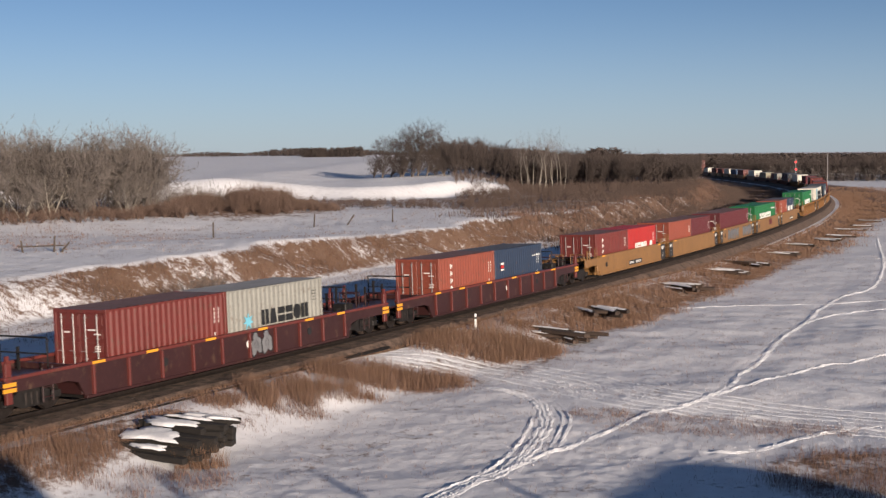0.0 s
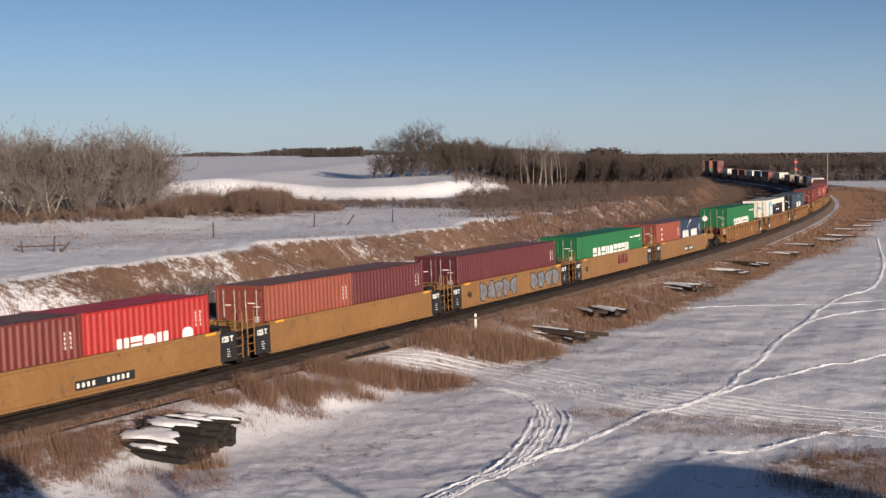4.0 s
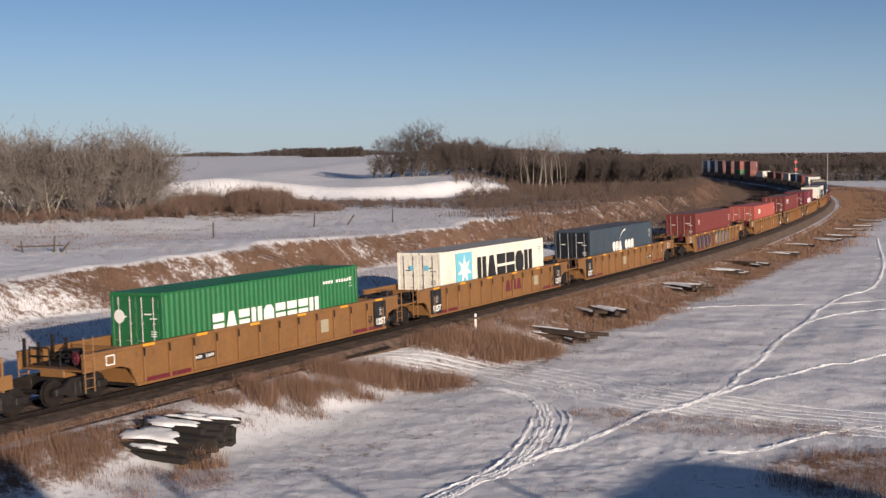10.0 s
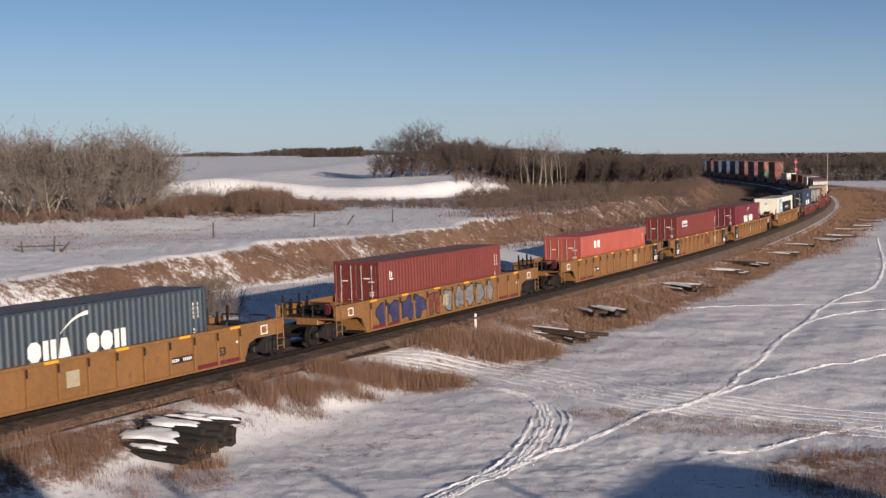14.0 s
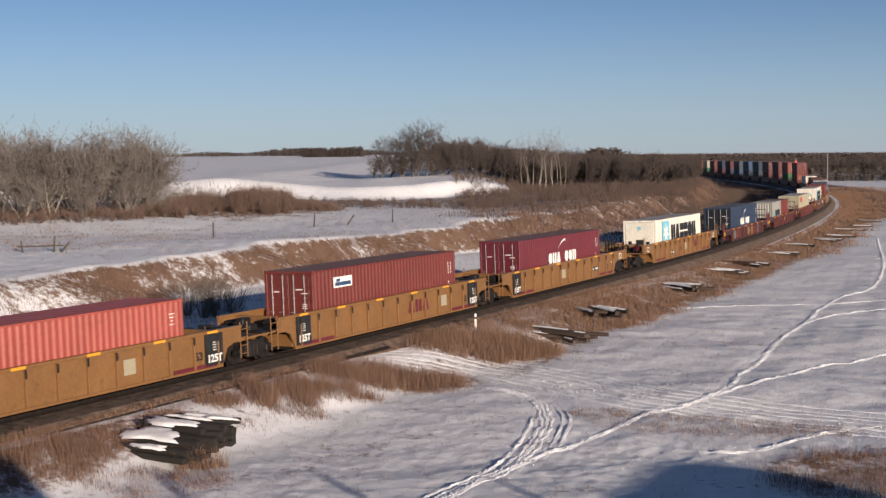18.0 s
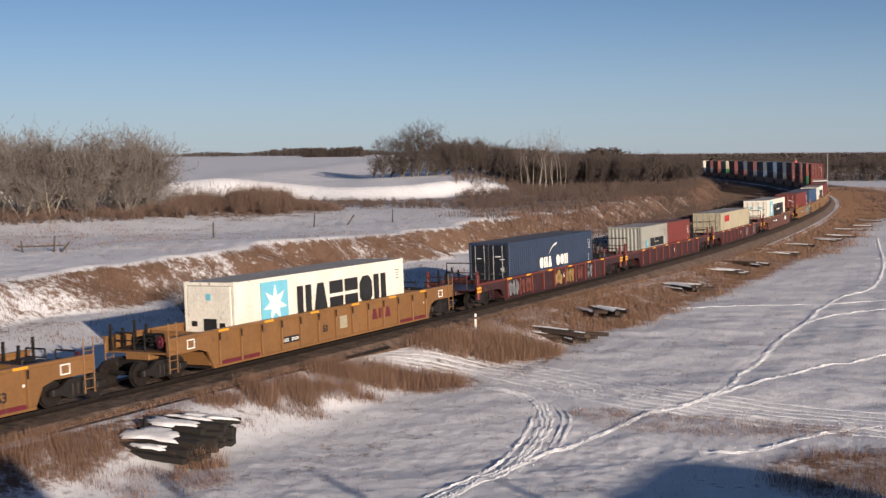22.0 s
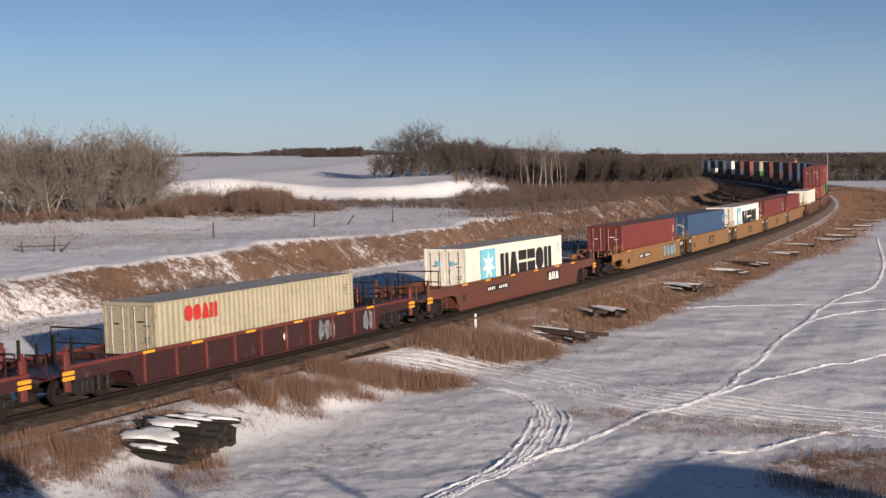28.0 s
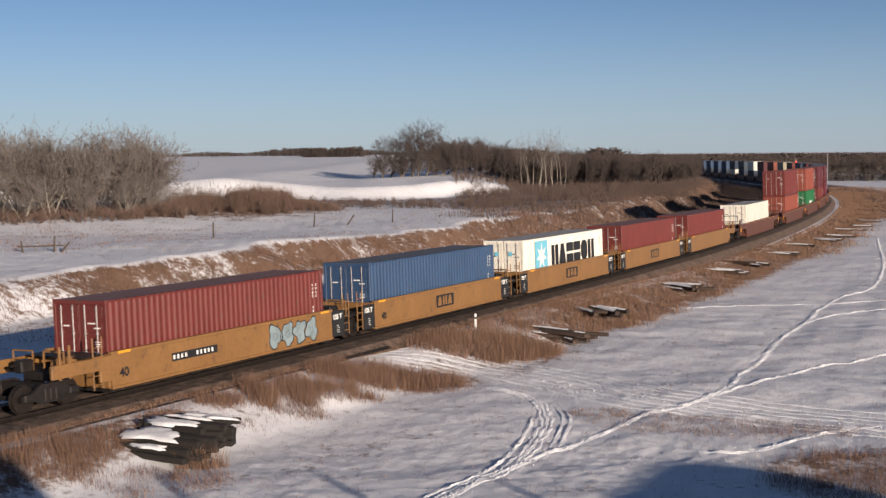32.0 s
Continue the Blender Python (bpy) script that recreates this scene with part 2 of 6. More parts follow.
def grid_sheet():
    """Rings round the camera, close together where it looks, out to the horizon."""
    ahead = np.concatenate([np.linspace(-24, 24, 520), np.linspace(24, 336, 190)[1:-1]])
    ang = np.radians(ahead)
    rad = np.concatenate([np.linspace(0.05, 26, 27), np.geomspace(27, 75, 260), np.geomspace(75, 260, 190)[1:], np.geomspace(260, 4600, 70)[1:]])
    R, A = np.meshgrid(rad, ang, indexing="ij")
    X, Y = R * np.sin(A), R * np.cos(A)
    Z = ground_z(X, Y).reshape(X.shape)
    nr, na = X.shape
    verts = np.stack([X, Y, Z], -1).reshape(-1, 3)
    i = np.arange(nr - 1)[:, None] * na
    j = np.arange(na)[None, :]
    k = (j + 1) % na
    quads = np.stack([i + j, i + k, i + na + k, i + na + j], -1).reshape(-1, 4)[:, ::-1]
    me = bpy.data.meshes.new("ground")
    me.vertices.add(len(verts))
    me.vertices.foreach_set("co", verts.astype(np.float32).reshape(-1))
    me.loops.add(quads.size)
    me.loops.foreach_set("vertex_index", quads.astype(np.int32).reshape(-1))
    me.polygons.add(len(quads))
    me.polygons.foreach_set("loop_start", np.arange(0, quads.size, 4, dtype=np.int32))
    me.polygons.foreach_set("use_smooth", np.ones(len(quads), dtype=bool))
    me.update(calc_edges=True)
    # how bare the ground is: turf on the banks and in the brush
    s, lat = line_coords(verts[:, 0], verts[:, 1])
    a = -lat
    x, y = verts[:, 0], verts[:, 1]
    bare = np.full(len(verts), 0.11)
    bare = np.maximum(bare, smooth_step(22, 26, a) * (1 - smooth_step(60, 90, a)) * (0.14 + 0.24 * smooth_step(0, -22, s)))
    bare = np.maximum(bare, smooth_step(14, 19, a) * (1 - smooth_step(26, 32, a)) * smooth_step(-2, -14, s) * 0.42)
    face = a - 1.1 * waves(x, y, 9.0, 5)
    bare = np.maximum(bare, smooth_step(18.6, 20.0, face) * (1 - smooth_step(22.6, 23.1, face)) * (0.62 - 0.26 * smooth_step(-2.5, -7, s)) * (1 - 0.3 * np.minimum(1, bank_gap(s))))
    bare = np.maximum(bare, smooth_step(3.2, 3.8, lat) * (1 - smooth_step(6.0 + 10 * smooth_step(100, 200, s), 9.0 + 16 * smooth_step(100, 200, s), lat)) * smooth_step(-6, 6, s) * (0.55 + 0.35 * smooth_step(50, 110, s)))
    bare = np.maximum(bare, smooth_step(2.6, 3.0, lat) * (1 - smooth_step(4.5, 6.0, lat)) * (1 - smooth_step(-14, -6, s)) * (0.26 + 0.25 * (1 - smooth_step(-28, -25, s))))
    inner = smooth_step(2.5, 5, a) * smooth_step(55, 95, s) * (1 - smooth_step(420, 600, s)) * (1 - smooth_step(60, 80, a))
    bare = np.maximum(bare, inner * (0.5 + 0.35 * smooth_step(120, 180, s)))
    bare = np.maximum(bare, smooth_step(24, 34, a) * smooth_step(120, 145, y) * smooth_step(6, 18, x) * (1 - smooth_step(420, 600, y)) * 0.75)
    bare = np.maximum(bare, np.exp(-(((x + 22) / 9) ** 2 + ((y - 132) / 11) ** 2)) * 0.8)
    bare = np.where((y > ridge_foot(x) - 2) & (x < 11) & (a > 30), 0.03, bare)
    bare = np.maximum(bare, smooth_step(8.5, 11, x) * (1 - smooth_step(36, 40, y)) * 0.36)
    bare = np.where((lat > 2.45) & (lat < 3.15) & (s > 45), 0.02, bare)
    rough = smooth_step(22, 26, a) * (1 - smooth_step(0, 6, y - ridge_foot(x)))
    bare = np.maximum(bare, smooth_step(3.2, 4.5, lat) * (1 - smooth_step(7.5, 10, lat)) * smooth_step(-18, -13, s) * (1 - smooth_step(-3, 2, s)) * 0.30)
    at = me.attributes.new("lumpy", "FLOAT", "POINT")
    at.data.foreach_set("value", rough.astype(np.float32))
    at = me.attributes.new("bare", "FLOAT", "POINT")
    at.data.foreach_set("value", bare.astype(np.float32))
    return me


def snow_material():
    m = bpy.data.materials.new("wind_packed_snow_over_turf")
    m.use_nodes = True
    n, l = m.node_tree.nodes, m.node_tree.links
    b = n["Principled BSDF"]
    geo = n.new("ShaderNodeNewGeometry")

    def tex(scale, detail, rough=0.6, stretch=None):
        t = n.new("ShaderNodeTexNoise")
        t.inputs["Scale"].default_value, t.inputs["Detail"].default_value, t.inputs["Roughness"].default_value = scale, detail, rough
        if stretch:
            mp = n.new("ShaderNodeMapping")
            mp.inputs["Scale"].default_value = stretch
            mp.inputs["Rotation"].default_value = (0, 0, 0.5)
            l.new(geo.outputs["Position"], mp.inputs[0])
            l.new(mp.outputs[0], t.inputs["Vector"])
        else:
            l.new(geo.outputs["Position"], t.inputs["Vector"])
        return t.outputs[0]

    def math_node(op, x, y, z=0.0):
        t = n.new("ShaderNodeMath")
        t.operation = op
        for k, v in ((0, x), (1, y), (2, z)):
            if isinstance(v, float):
                t.inputs[k].default_value = v
            else:
                l.new(v, t.inputs[k])
        return t.outputs[0]

    patches, grain, mid = tex(0.35, 6.0, 0.7), tex(6.0, 4.0), tex(1.3, 5.0, 0.65)
    at = n.new("ShaderNodeAttribute")
    at.attribute_name = "bare"
    # turf shows where the snow is thin
    speck = tex(3.2, 6.0, 0.72)
    thin = math_node("ADD", math_node("MULTIPLY", patches, 0.34), math_node("ADD", math_node("MULTIPLY", mid, 0.28), math_node("MULTIPLY", speck, 0.38)))
    thin = math_node("ADD", thin, math_node("MULTIPLY", at.outputs["Fac"], 0.33))
    mr = n.new("ShaderNodeMapRange")
    mr.inputs["From Min"].default_value, mr.inputs["From Max"].default_value = 0.585, 0.68
    l.new(thin, mr.inputs[0])
    turf = n.new("ShaderNodeValToRGB")
    turf.color_ramp.elements[0].color, turf.color_ramp.elements[1].color = (0.11, 0.066, 0.046, 1), (0.27, 0.168, 0.115, 1)
    l.new(grain, turf.inputs[0])
    snow = n.new("ShaderNodeValToRGB")
    snow.color_ramp.elements[0].position, snow.color_ramp.elements[1].position = 0.3, 0.7
    snow.color_ramp.elements[0].color, snow.color_ramp.elements[1].color = (0.75, 0.735, 0.735, 1), (0.89, 0.88, 0.88, 1)
    l.new(mid, snow.inputs[0])
    mx = n.new("ShaderNodeMix")
    mx.data_type = "RGBA"
    l.new(mr.outputs[0], mx.inputs["Factor"])
    l.new(snow.outputs[0], mx.inputs["A"])
    l.new(turf.outputs[0], mx.inputs["B"])
    l.new(mx.outputs["Result"], b.inputs["Base Color"])
    b.inputs["Roughness"].default_value = 0.75
    b.inputs["Specular IOR Level"].default_value = 0.2
    lumpy = n.new("ShaderNodeAttribute")
    lumpy.attribute_name = "lumpy"
    drift, lumps, crumbs = tex(0.7, 2.0, 0.5), tex(3.1, 3.5, 0.6), tex(17.0, 2.0, 0.6)
    h = math_node("ADD", math_node("MULTIPLY", drift, math_node("MULTIPLY_ADD", lumpy.outputs["Fac"], 0.075, 0.022)), math_node("ADD", math_node("MULTIPLY", lumps, 0.022), math_node("ADD", math_node("MULTIPLY", grain, 0.020), math_node("MULTIPLY", crumbs, 0.006))))
    bp = n.new("ShaderNodeBump")
    bp.inputs["Strength"].default_value, bp.inputs["Distance"].default_value = 0.8, 1.0
    l.new(h, bp.inputs["Height"])
    l.new(bp.outputs[0], b.inputs["Normal"])
    return m


SNOW = snow_material()
ground_mesh = grid_sheet()
ground_mesh.materials.append(SNOW)
ground = tagged(new("ground", ground_mesh), "snow-covered prairie ground with dry turf showing through", "ground", kind="structure")


# ---------------------------------------------------------------- track bed, ties and rails
def sweep(name, profile, s0, s1, step, mat, rough=0.0, seed=0):
    """A long strip with that cross-section (lat, z over the rails) along the track."""
    r = np.random.RandomState(seed)
    ss = np.arange(s0, s1, step)
    verts, faces = [], []
    np_ = len(profile)
    for s in ss:
        for k, (lat, z) in enumerate(profile):
            verts.append([float(v) for v in on_line(s, lat + r.normal() * rough, z + r.normal() * rough * 0.5)])
    for i in range(len(ss) - 1):
        for k in range(np_ - 1):
            p = i * np_ + k
            faces.append((p, p + 1, p + np_ + 1, p + np_))
    return mesh_from(name, verts, faces, mat)


BALLAST = material("brown_grey_ballast", (0.115, 0.076, 0.055), 0.9, 0, 0.6, 2.5, 18.0, 0.05)
SOOT = material("dark_weathered_tie_wood", (0.05, 0.036, 0.028), 0.85, 0, 0.3, 5.0, 40.0, 0.01)
tagged(new("ballast_bed", sweep("ballast_bed", [(-3.0, -1.0), (-2.5, -0.62), (-1.9, -0.2), (-1.2, -0.19), (0, -0.19), (1.2, -0.19), (1.85, -0.2), (2.1, -0.36), (2.4, -0.60), (2.8, -1.0)],
                                -440, 600, 0.6, BALLAST, 0.018, 4)), "brown-grey crushed stone ballast bed under the track", "ballast", kind="structure")
for lat in (-0.76, 0.76):
    prof = [(lat - 0.07, -0.17), (lat - 0.07, -0.14), (lat - 0.012, -0.12), (lat - 0.036, -0.04), (lat - 0.036, 0.0), (lat + 0.036, 0.0), (lat + 0.036, -0.04), (lat + 0.012, -0.12), (lat + 0.07, -0.14), (lat + 0.07, -0.17)]
    tagged(new("rail", sweep("rail", prof, -440, 600, 2.0, WHEEL)), "brown steel rail with a worn running surface", "rail", group="rails of the main line", kind="structure")
loose = [(2.40, -0.40), (2.40, -0.37), (2.46, -0.35), (2.45, -0.30), (2.52, -0.30), (2.51, -0.35), (2.57, -0.37), (2.57, -0.40)]
tagged(new("loose_rail", sweep("loose_rail", loose, -29.0, -9.0, 1.0, STEEL)), "dark rusty loose rail lying along the snowy shoulder", "rail", kind="structure")
tie_mesh = bmesh.new()
box(tie_mesh, -0.11, 0.11, -1.3, 1.3, -0.19, 0.0, 0.015)
tie_mesh = done(tie_mesh, "tie", SOOT)
track_ties = empty("track_ties", "row of dark creosoted timber ties in the ballast", "ties", kind="structure")
for i in range(250):
    s = -48 + i * 0.61
    ob = part("tie", tie_mesh, track_ties)
    ob.matrix_local = track_pose(s) @ Matrix.Translation((random.uniform(-0.02, 0.02), random.uniform(-0.04, 0.04), -0.225))

# ---------------------------------------------------------------- plants
def island_material(name, dark, light, rough=0.9):
    m = bpy.data.materials.new(name)
    m.use_nodes = True
    n, l = m.node_tree.nodes, m.node_tree.links
    geo = n.new("ShaderNodeNewGeometry")
    ramp = n.new("ShaderNodeValToRGB")
    ramp.color_ramp.elements[0].color, ramp.color_ramp.elements[1].color = (*dark, 1), (*light, 1)
    noise_tex = n.new("ShaderNodeTexNoise")
    noise_tex.inputs["Scale"].default_value = 0.35
    l.new(geo.outputs["Position"], noise_tex.inputs["Vector"])
    add = n.new("ShaderNodeMath")
    add.operation = "MULTIPLY_ADD"
    add.inputs[1].default_value, add.inputs[2].default_value = 0.6, 0.0
    l.new(geo.outputs["Random Per Island"], add.inputs[0])
    add2 = n.new("ShaderNodeMath")
    add2.operation = "MULTIPLY_ADD"
    add2.inputs[1].default_value = 0.5
    l.new(noise_tex.outputs[0], add2.inputs[0])
    l.new(add.outputs[0], add2.inputs[2])
    l.new(add2.outputs[0], ramp.inputs[0])
    b = n["Principled BSDF"]
    l.new(ramp.outputs[0], b.inputs["Base Color"])
    b.inputs["Roughness"].default_value = rough
    b.inputs["Specular IOR Level"].default_value = 0.15
    return m


GRASS = island_material("dry_tan_grass", (0.105, 0.062, 0.042), (0.30, 0.182, 0.118))
BRUSH = island_material("brown_willow_brush", (0.058, 0.043, 0.036), (0.168, 0.118, 0.095))
WILLOW = island_material("red_brown_willow_brush", (0.075, 0.05, 0.04), (0.215, 0.142, 0.108))
WEED = island_material("red_brown_weeds", (0.09, 0.050, 0.037), (0.285, 0.172, 0.122))
TWIG = island_material("grey_brown_twigs", (0.06, 0.052, 0.047), (0.26, 0.218, 0.19))
DARK_TWIG = island_material("dark_brown_twigs", (0.042, 0.034, 0.031), (0.125, 0.097, 0.084))
BARK = material("grey_brown_bark", (0.12, 0.098, 0.082), 0.9, 0, 0.3, 3.0, 20.0, 0.01)
PALE_BARK = material("pale_aspen_bark", (0.36, 0.32, 0.26), 0.85, 0, 0.25, 2.0, 12.0, 0.01)
rng = np.random.RandomState(12)


def blades(x, y, height, width, spread=0.25, lean=0.22, sink=0.03):
    """Thin upright triangles standing on the ground at the points."""
    n = len(x)
    z = ground_z(x, y) - sink
    a = rng.uniform(0, np.pi, n)
    h = height * rng.uniform(0.35, 1.15, n)
    w = width * rng.uniform(0.6, 1.3, n)
    base = np.stack([x, y, z], -1)
    off = np.stack([np.cos(a) * w / 2, np.sin(a) * w / 2, np.zeros(n)], -1)
    tip = base + np.stack([rng.normal(0, lean, n) * h - 0.08 * h, rng.normal(0, lean, n) * h, h], -1)
    return np.stack([base - off, base + off, tip], 1)


def clumped(x0, x1, y0, y1, n, clumps, size):
    """Points in clumps over a stretch."""
    cx, cy_ = rng.uniform(x0, x1, clumps), rng.uniform(y0, y1, clumps)
    k = rng.randint(0, clumps, n)
    return cx[k] + rng.normal(0, size, n), cy_[k] + rng.normal(0, size, n)


def beside(s, lat):
    x, y, _ = on_line(s, lat)
    return x, y


def grass(name, tris, mat, label, category="grass"):
    return tagged(new(name, soup(name, tris, mat)), label, category, kind="stuff")


def ellipse_points(cx, cy_, rx, ry, turn, n, clumps=40, size=0.35):
    r, a = np.sqrt(rng.uniform(0, 1, clumps)), rng.uniform(0, 2 * np.pi, clumps)
    ux, uy = rx * r * np.cos(a), ry * r * np.sin(a)
    k = rng.randint(0, clumps, n)
    ux, uy = ux[k] + rng.normal(0, size, n), uy[k] + rng.normal(0, size, n)
    c, s = math.cos(turn), math.sin(turn)
    return cx + ux * c - uy * s, cy_ + ux * s + uy * c


# belts along the line
def sown(x, y, size, seed, low=-0.25):
    """Only those points that fall in the thicker patches."""
    k = waves(x, y, size, seed) + rng.normal(0, 0.18, len(x)) > low
    return x[k], y[k]


def mixed(name, x, y, height, width, label, share=0.5, lean=0.22):
    """The same sowing in two tones of dry grass."""
    k = rng.uniform(0, 1, len(x)) < share
    grass(name, blades(x[k], y[k], height, width, lean=lean), GRASS, label)
    grass(name, blades(x[~k], y[~k], height * 0.85, width, lean=lean), WEED, label)


# thin weeds where the field road climbs to the line
s, l = clumped(-14, -3, 3.0, 8.5, 2600, 240, 0.3)
mixed("weed_patch", *beside(s, l), 0.16, 0.013, "thin short weeds on the driven slope beside the line", 0.4)
# tall grass between the field road and the old ties
x, y = ellipse_points(1.9, 55.2, 3.6, 1.8, 0.35, 13000, 150, 0.3)
mixed("grass_belt", x, y, 0.72, 0.016, "tall dry tan grass beside the track", 0.6)
s, l = clumped(-5.0, 14, 2.7, 7.0, 13000, 190, 0.42)
mixed("grass_belt", *sown(*beside(s, np.clip(l, 2.5, 8.6)), 3.0, 51, -0.35), 0.5, 0.017, "dry tan grass beside the track", 0.6)
s, l = clumped(-2, 15, 2.6, 5.2, 8000, 220, 0.4)
mixed("grass_belt", *beside(s, np.clip(l, 2.5, 6.0)), 0.36, 0.018, "dry tan grass close to the ballast", 0.7)
s, l = clumped(6, 60, 2.7, 7.4, 34000, 620, 0.5)
mixed("grass_belt", *sown(*beside(s, np.clip(l, 2.75, 9.0)), 3.2, 52, -0.5), 0.40, 0.024, "dry tan grass beside the track", 0.7)
s, l = clumped(55, 260, 3.0, 9.0, 36000, 900, 0.9)
mixed("grass_belt", *beside(s, np.clip(l, 3.3, 11.5)), 0.40, 0.05, "dry tan grass along the curve", 0.75)
s, l = clumped(120, 300, 9, 26, 16000, 500, 1.2)
grass("grass_belt", blades(*beside(s, l), 0.5, 0.08), GRASS, "dry tan grass in the field beyond the curve")
s, l = clumped(-36, -12, 2.6, 5.4, 9000, 260, 0.3)
grass("grass_belt", blades(*sown(*beside(s, np.clip(l, 2.45, 5.8)), 1.6, 53, -0.1), 0.34, 0.012), WEED, "thin dry grass on the snowy shoulder")
s, l = rng.uniform(-38, 60, 24000), rng.uniform(1.85, 2.42, 24000)
grass("grass_fringe", blades(*beside(s, l), 0.15, 0.02, sink=-0.02), GRASS, "short dry weeds on the ballast shoulder")
# the cut bank beyond the track, bare of grass where the snow lies
s, l = clumped(-24, 64, 18.4, 23.8, 80000, 1200, 0.42)
l = np.clip(l, 17.9, 24.6)
x, y = beside(s, -l)
face = l - 1.1 * waves(x, y, 9.0, 5)
keep = rng.uniform(0, 1, len(s)) > 0.35 * bank_gap(s) + 0.42 * smooth_step(-2.5, -7, s) + 1.0 * smooth_step(20.2, 18.8, face) + 1.2 * smooth_step(22.2, 23.2, face) + 0.5 * (waves(s * 1.6 + l * 1.2, l * 0.7, 1.3, 57) > 0.35)
mixed("bank_grass", *sown(x[keep], y[keep], 1.5, 54, -0.35), 0.40, 0.026, "dry brown grass in patches on the cut bank", 0.45)
s, l = clumped(60, 230, 18.0, 24.0, 22000, 700, 1.0)
x, y = sown(*beside(s, -l), 5.0, 58, -0.3)
grass("bank_grass", blades(x, y, 0.5, 0.07), WEED, "dry brown grass on the far cut bank")
s, l = clumped(56, 240, 16.0, 30.0, 26000, 800, 1.2)
grass("bank_grass", blades(*beside(s, -l), 0.6, 0.07), BRUSH, "dull brown weeds on the far cut bank")
s, l = clumped(48, 300, 4.5, 19.0, 30000, 800, 1.2)
grass("ditch_grass", blades(*beside(s, -l), 0.5, 0.08), BRUSH, "brown grass and weeds in the ditch inside the curve")
s, l = clumped(-14, 30, 12.0, 18.5, 4200, 260, 0.5)
grass("ditch_grass", blades(*beside(s, -l), 0.22, 0.03), GRASS, "sparse dry grass in the snowy ditch")
x, y = clumped(-44, 6, 80, 152, 15000, 1500, 0.7)
x, y = sown(x, y, 9.0, 59, -0.1)
grass("field_stubble", blades(x, y, 0.16, 0.05), GRASS, "dry stubble poking through the field snow")
x, y = clumped(-46, -22, 78, 112, 9000, 500, 0.6)
x, y = sown(x, y, 6.0, 60, 0.0)
grass("field_stubble", blades(x, y, 0.22, 0.04), WEED, "red-brown stubble poking through the field snow")
# foreground patches
x, y = ellipse_points(-2.2, 47.3, 3.1, 0.95, 0.40, 9500, 130, 0.24)
mixed("weed_patch", x, y, 0.72, 0.014, "patch of reddish dry weeds in the snow", 0.35)
x, y = ellipse_points(-3.9, 44.3, 1.6, 1.0, 0.5, 2600, 50, 0.2)
mixed("weed_patch", x, y, 0.5, 0.013, "thin tan weeds round a snow mound", 0.6)
for cx, cy_, rx, ry, n, h in ((-11.4, 34.2, 1.8, 1.0, 2000, 0.45), (-10.3, 35.9, 1.4, 0.7, 1000, 0.4), (-7.6, 41.0, 0.8, 0.5, 1500, 0.45), (-6.5, 42.3, 0.5, 1.0, 2000, 0.8), (-5.3, 43.4, 0.7, 1.2, 2200, 0.7), (-9.0, 38.6, 0.7, 0.3, 700, 0.34), (-12.4, 35.2, 0.9, 0.6, 1000, 0.42), (-11.0, 33.0, 1.3, 0.7, 1500, 0.45), (-10.2, 34.6, 0.7, 0.5, 1200, 0.4), (-5.0, 41.6, 0.9, 0.5, 800, 0.3), (-0.2, 46.9, 1.5, 0.4, 1100, 0.3)):
    x, y = ellipse_points(cx, cy_, rx, ry, 0.5, n, 46, 0.2)
    mixed("weed_patch", x, y, h, 0.012, "patch of reddish dry weeds near the track", 0.4)
x, y = ellipse_points(-7.0, 35.1, 0.9, 0.35, 0.2, 520, 22, 0.12)
grass("weed_patch", blades(x, y, 0.75, 0.012), GRASS, "tall dry grass stalks before the tie pile")
x, y = ellipse_points(-8.0, 33.3, 2.2, 1.2, 0.2, 1600, 60, 0.2)
grass("weed_patch", blades(x, y, 0.3, 0.012), WEED, "sparse dry weeds in the snow")
x, y = ellipse_points(12.3, 34.0, 3.6, 2.4, 0.35, 6000, 240, 0.28)
mixed("weed_patch", x, y, 0.45, 0.012, "dense red-brown weeds at the edge of the shade", 0.3)
x, y = ellipse_points(9.3, 40.2, 4.4, 1.6, -0.2, 5200, 260, 0.25)
grass("weed_patch", blades(x, y, 0.16, 0.013), WEED, "short red-brown weeds in trodden snow")
x, y = ellipse_points(5.3, 42.4, 1.2, 0.6, 0.1, 500, 20, 0.15)
grass("weed_patch", blades(x, y, 0.24, 0.013), GRASS, "short tan weeds beside the path")
x, y = clumped(-12, 24, 31, 62, 15000, 4200, 0.2)
grass("stalks", blades(x, y, 0.15, 0.014), WEED, "scattered dry stalks poking through the snow")
x, y = clumped(2, 40, 52, 110, 9000, 2600, 0.3)
grass("stalks", blades(x, y, 0.14, 0.022), GRASS, "scattered dry stalks in the open snow field")


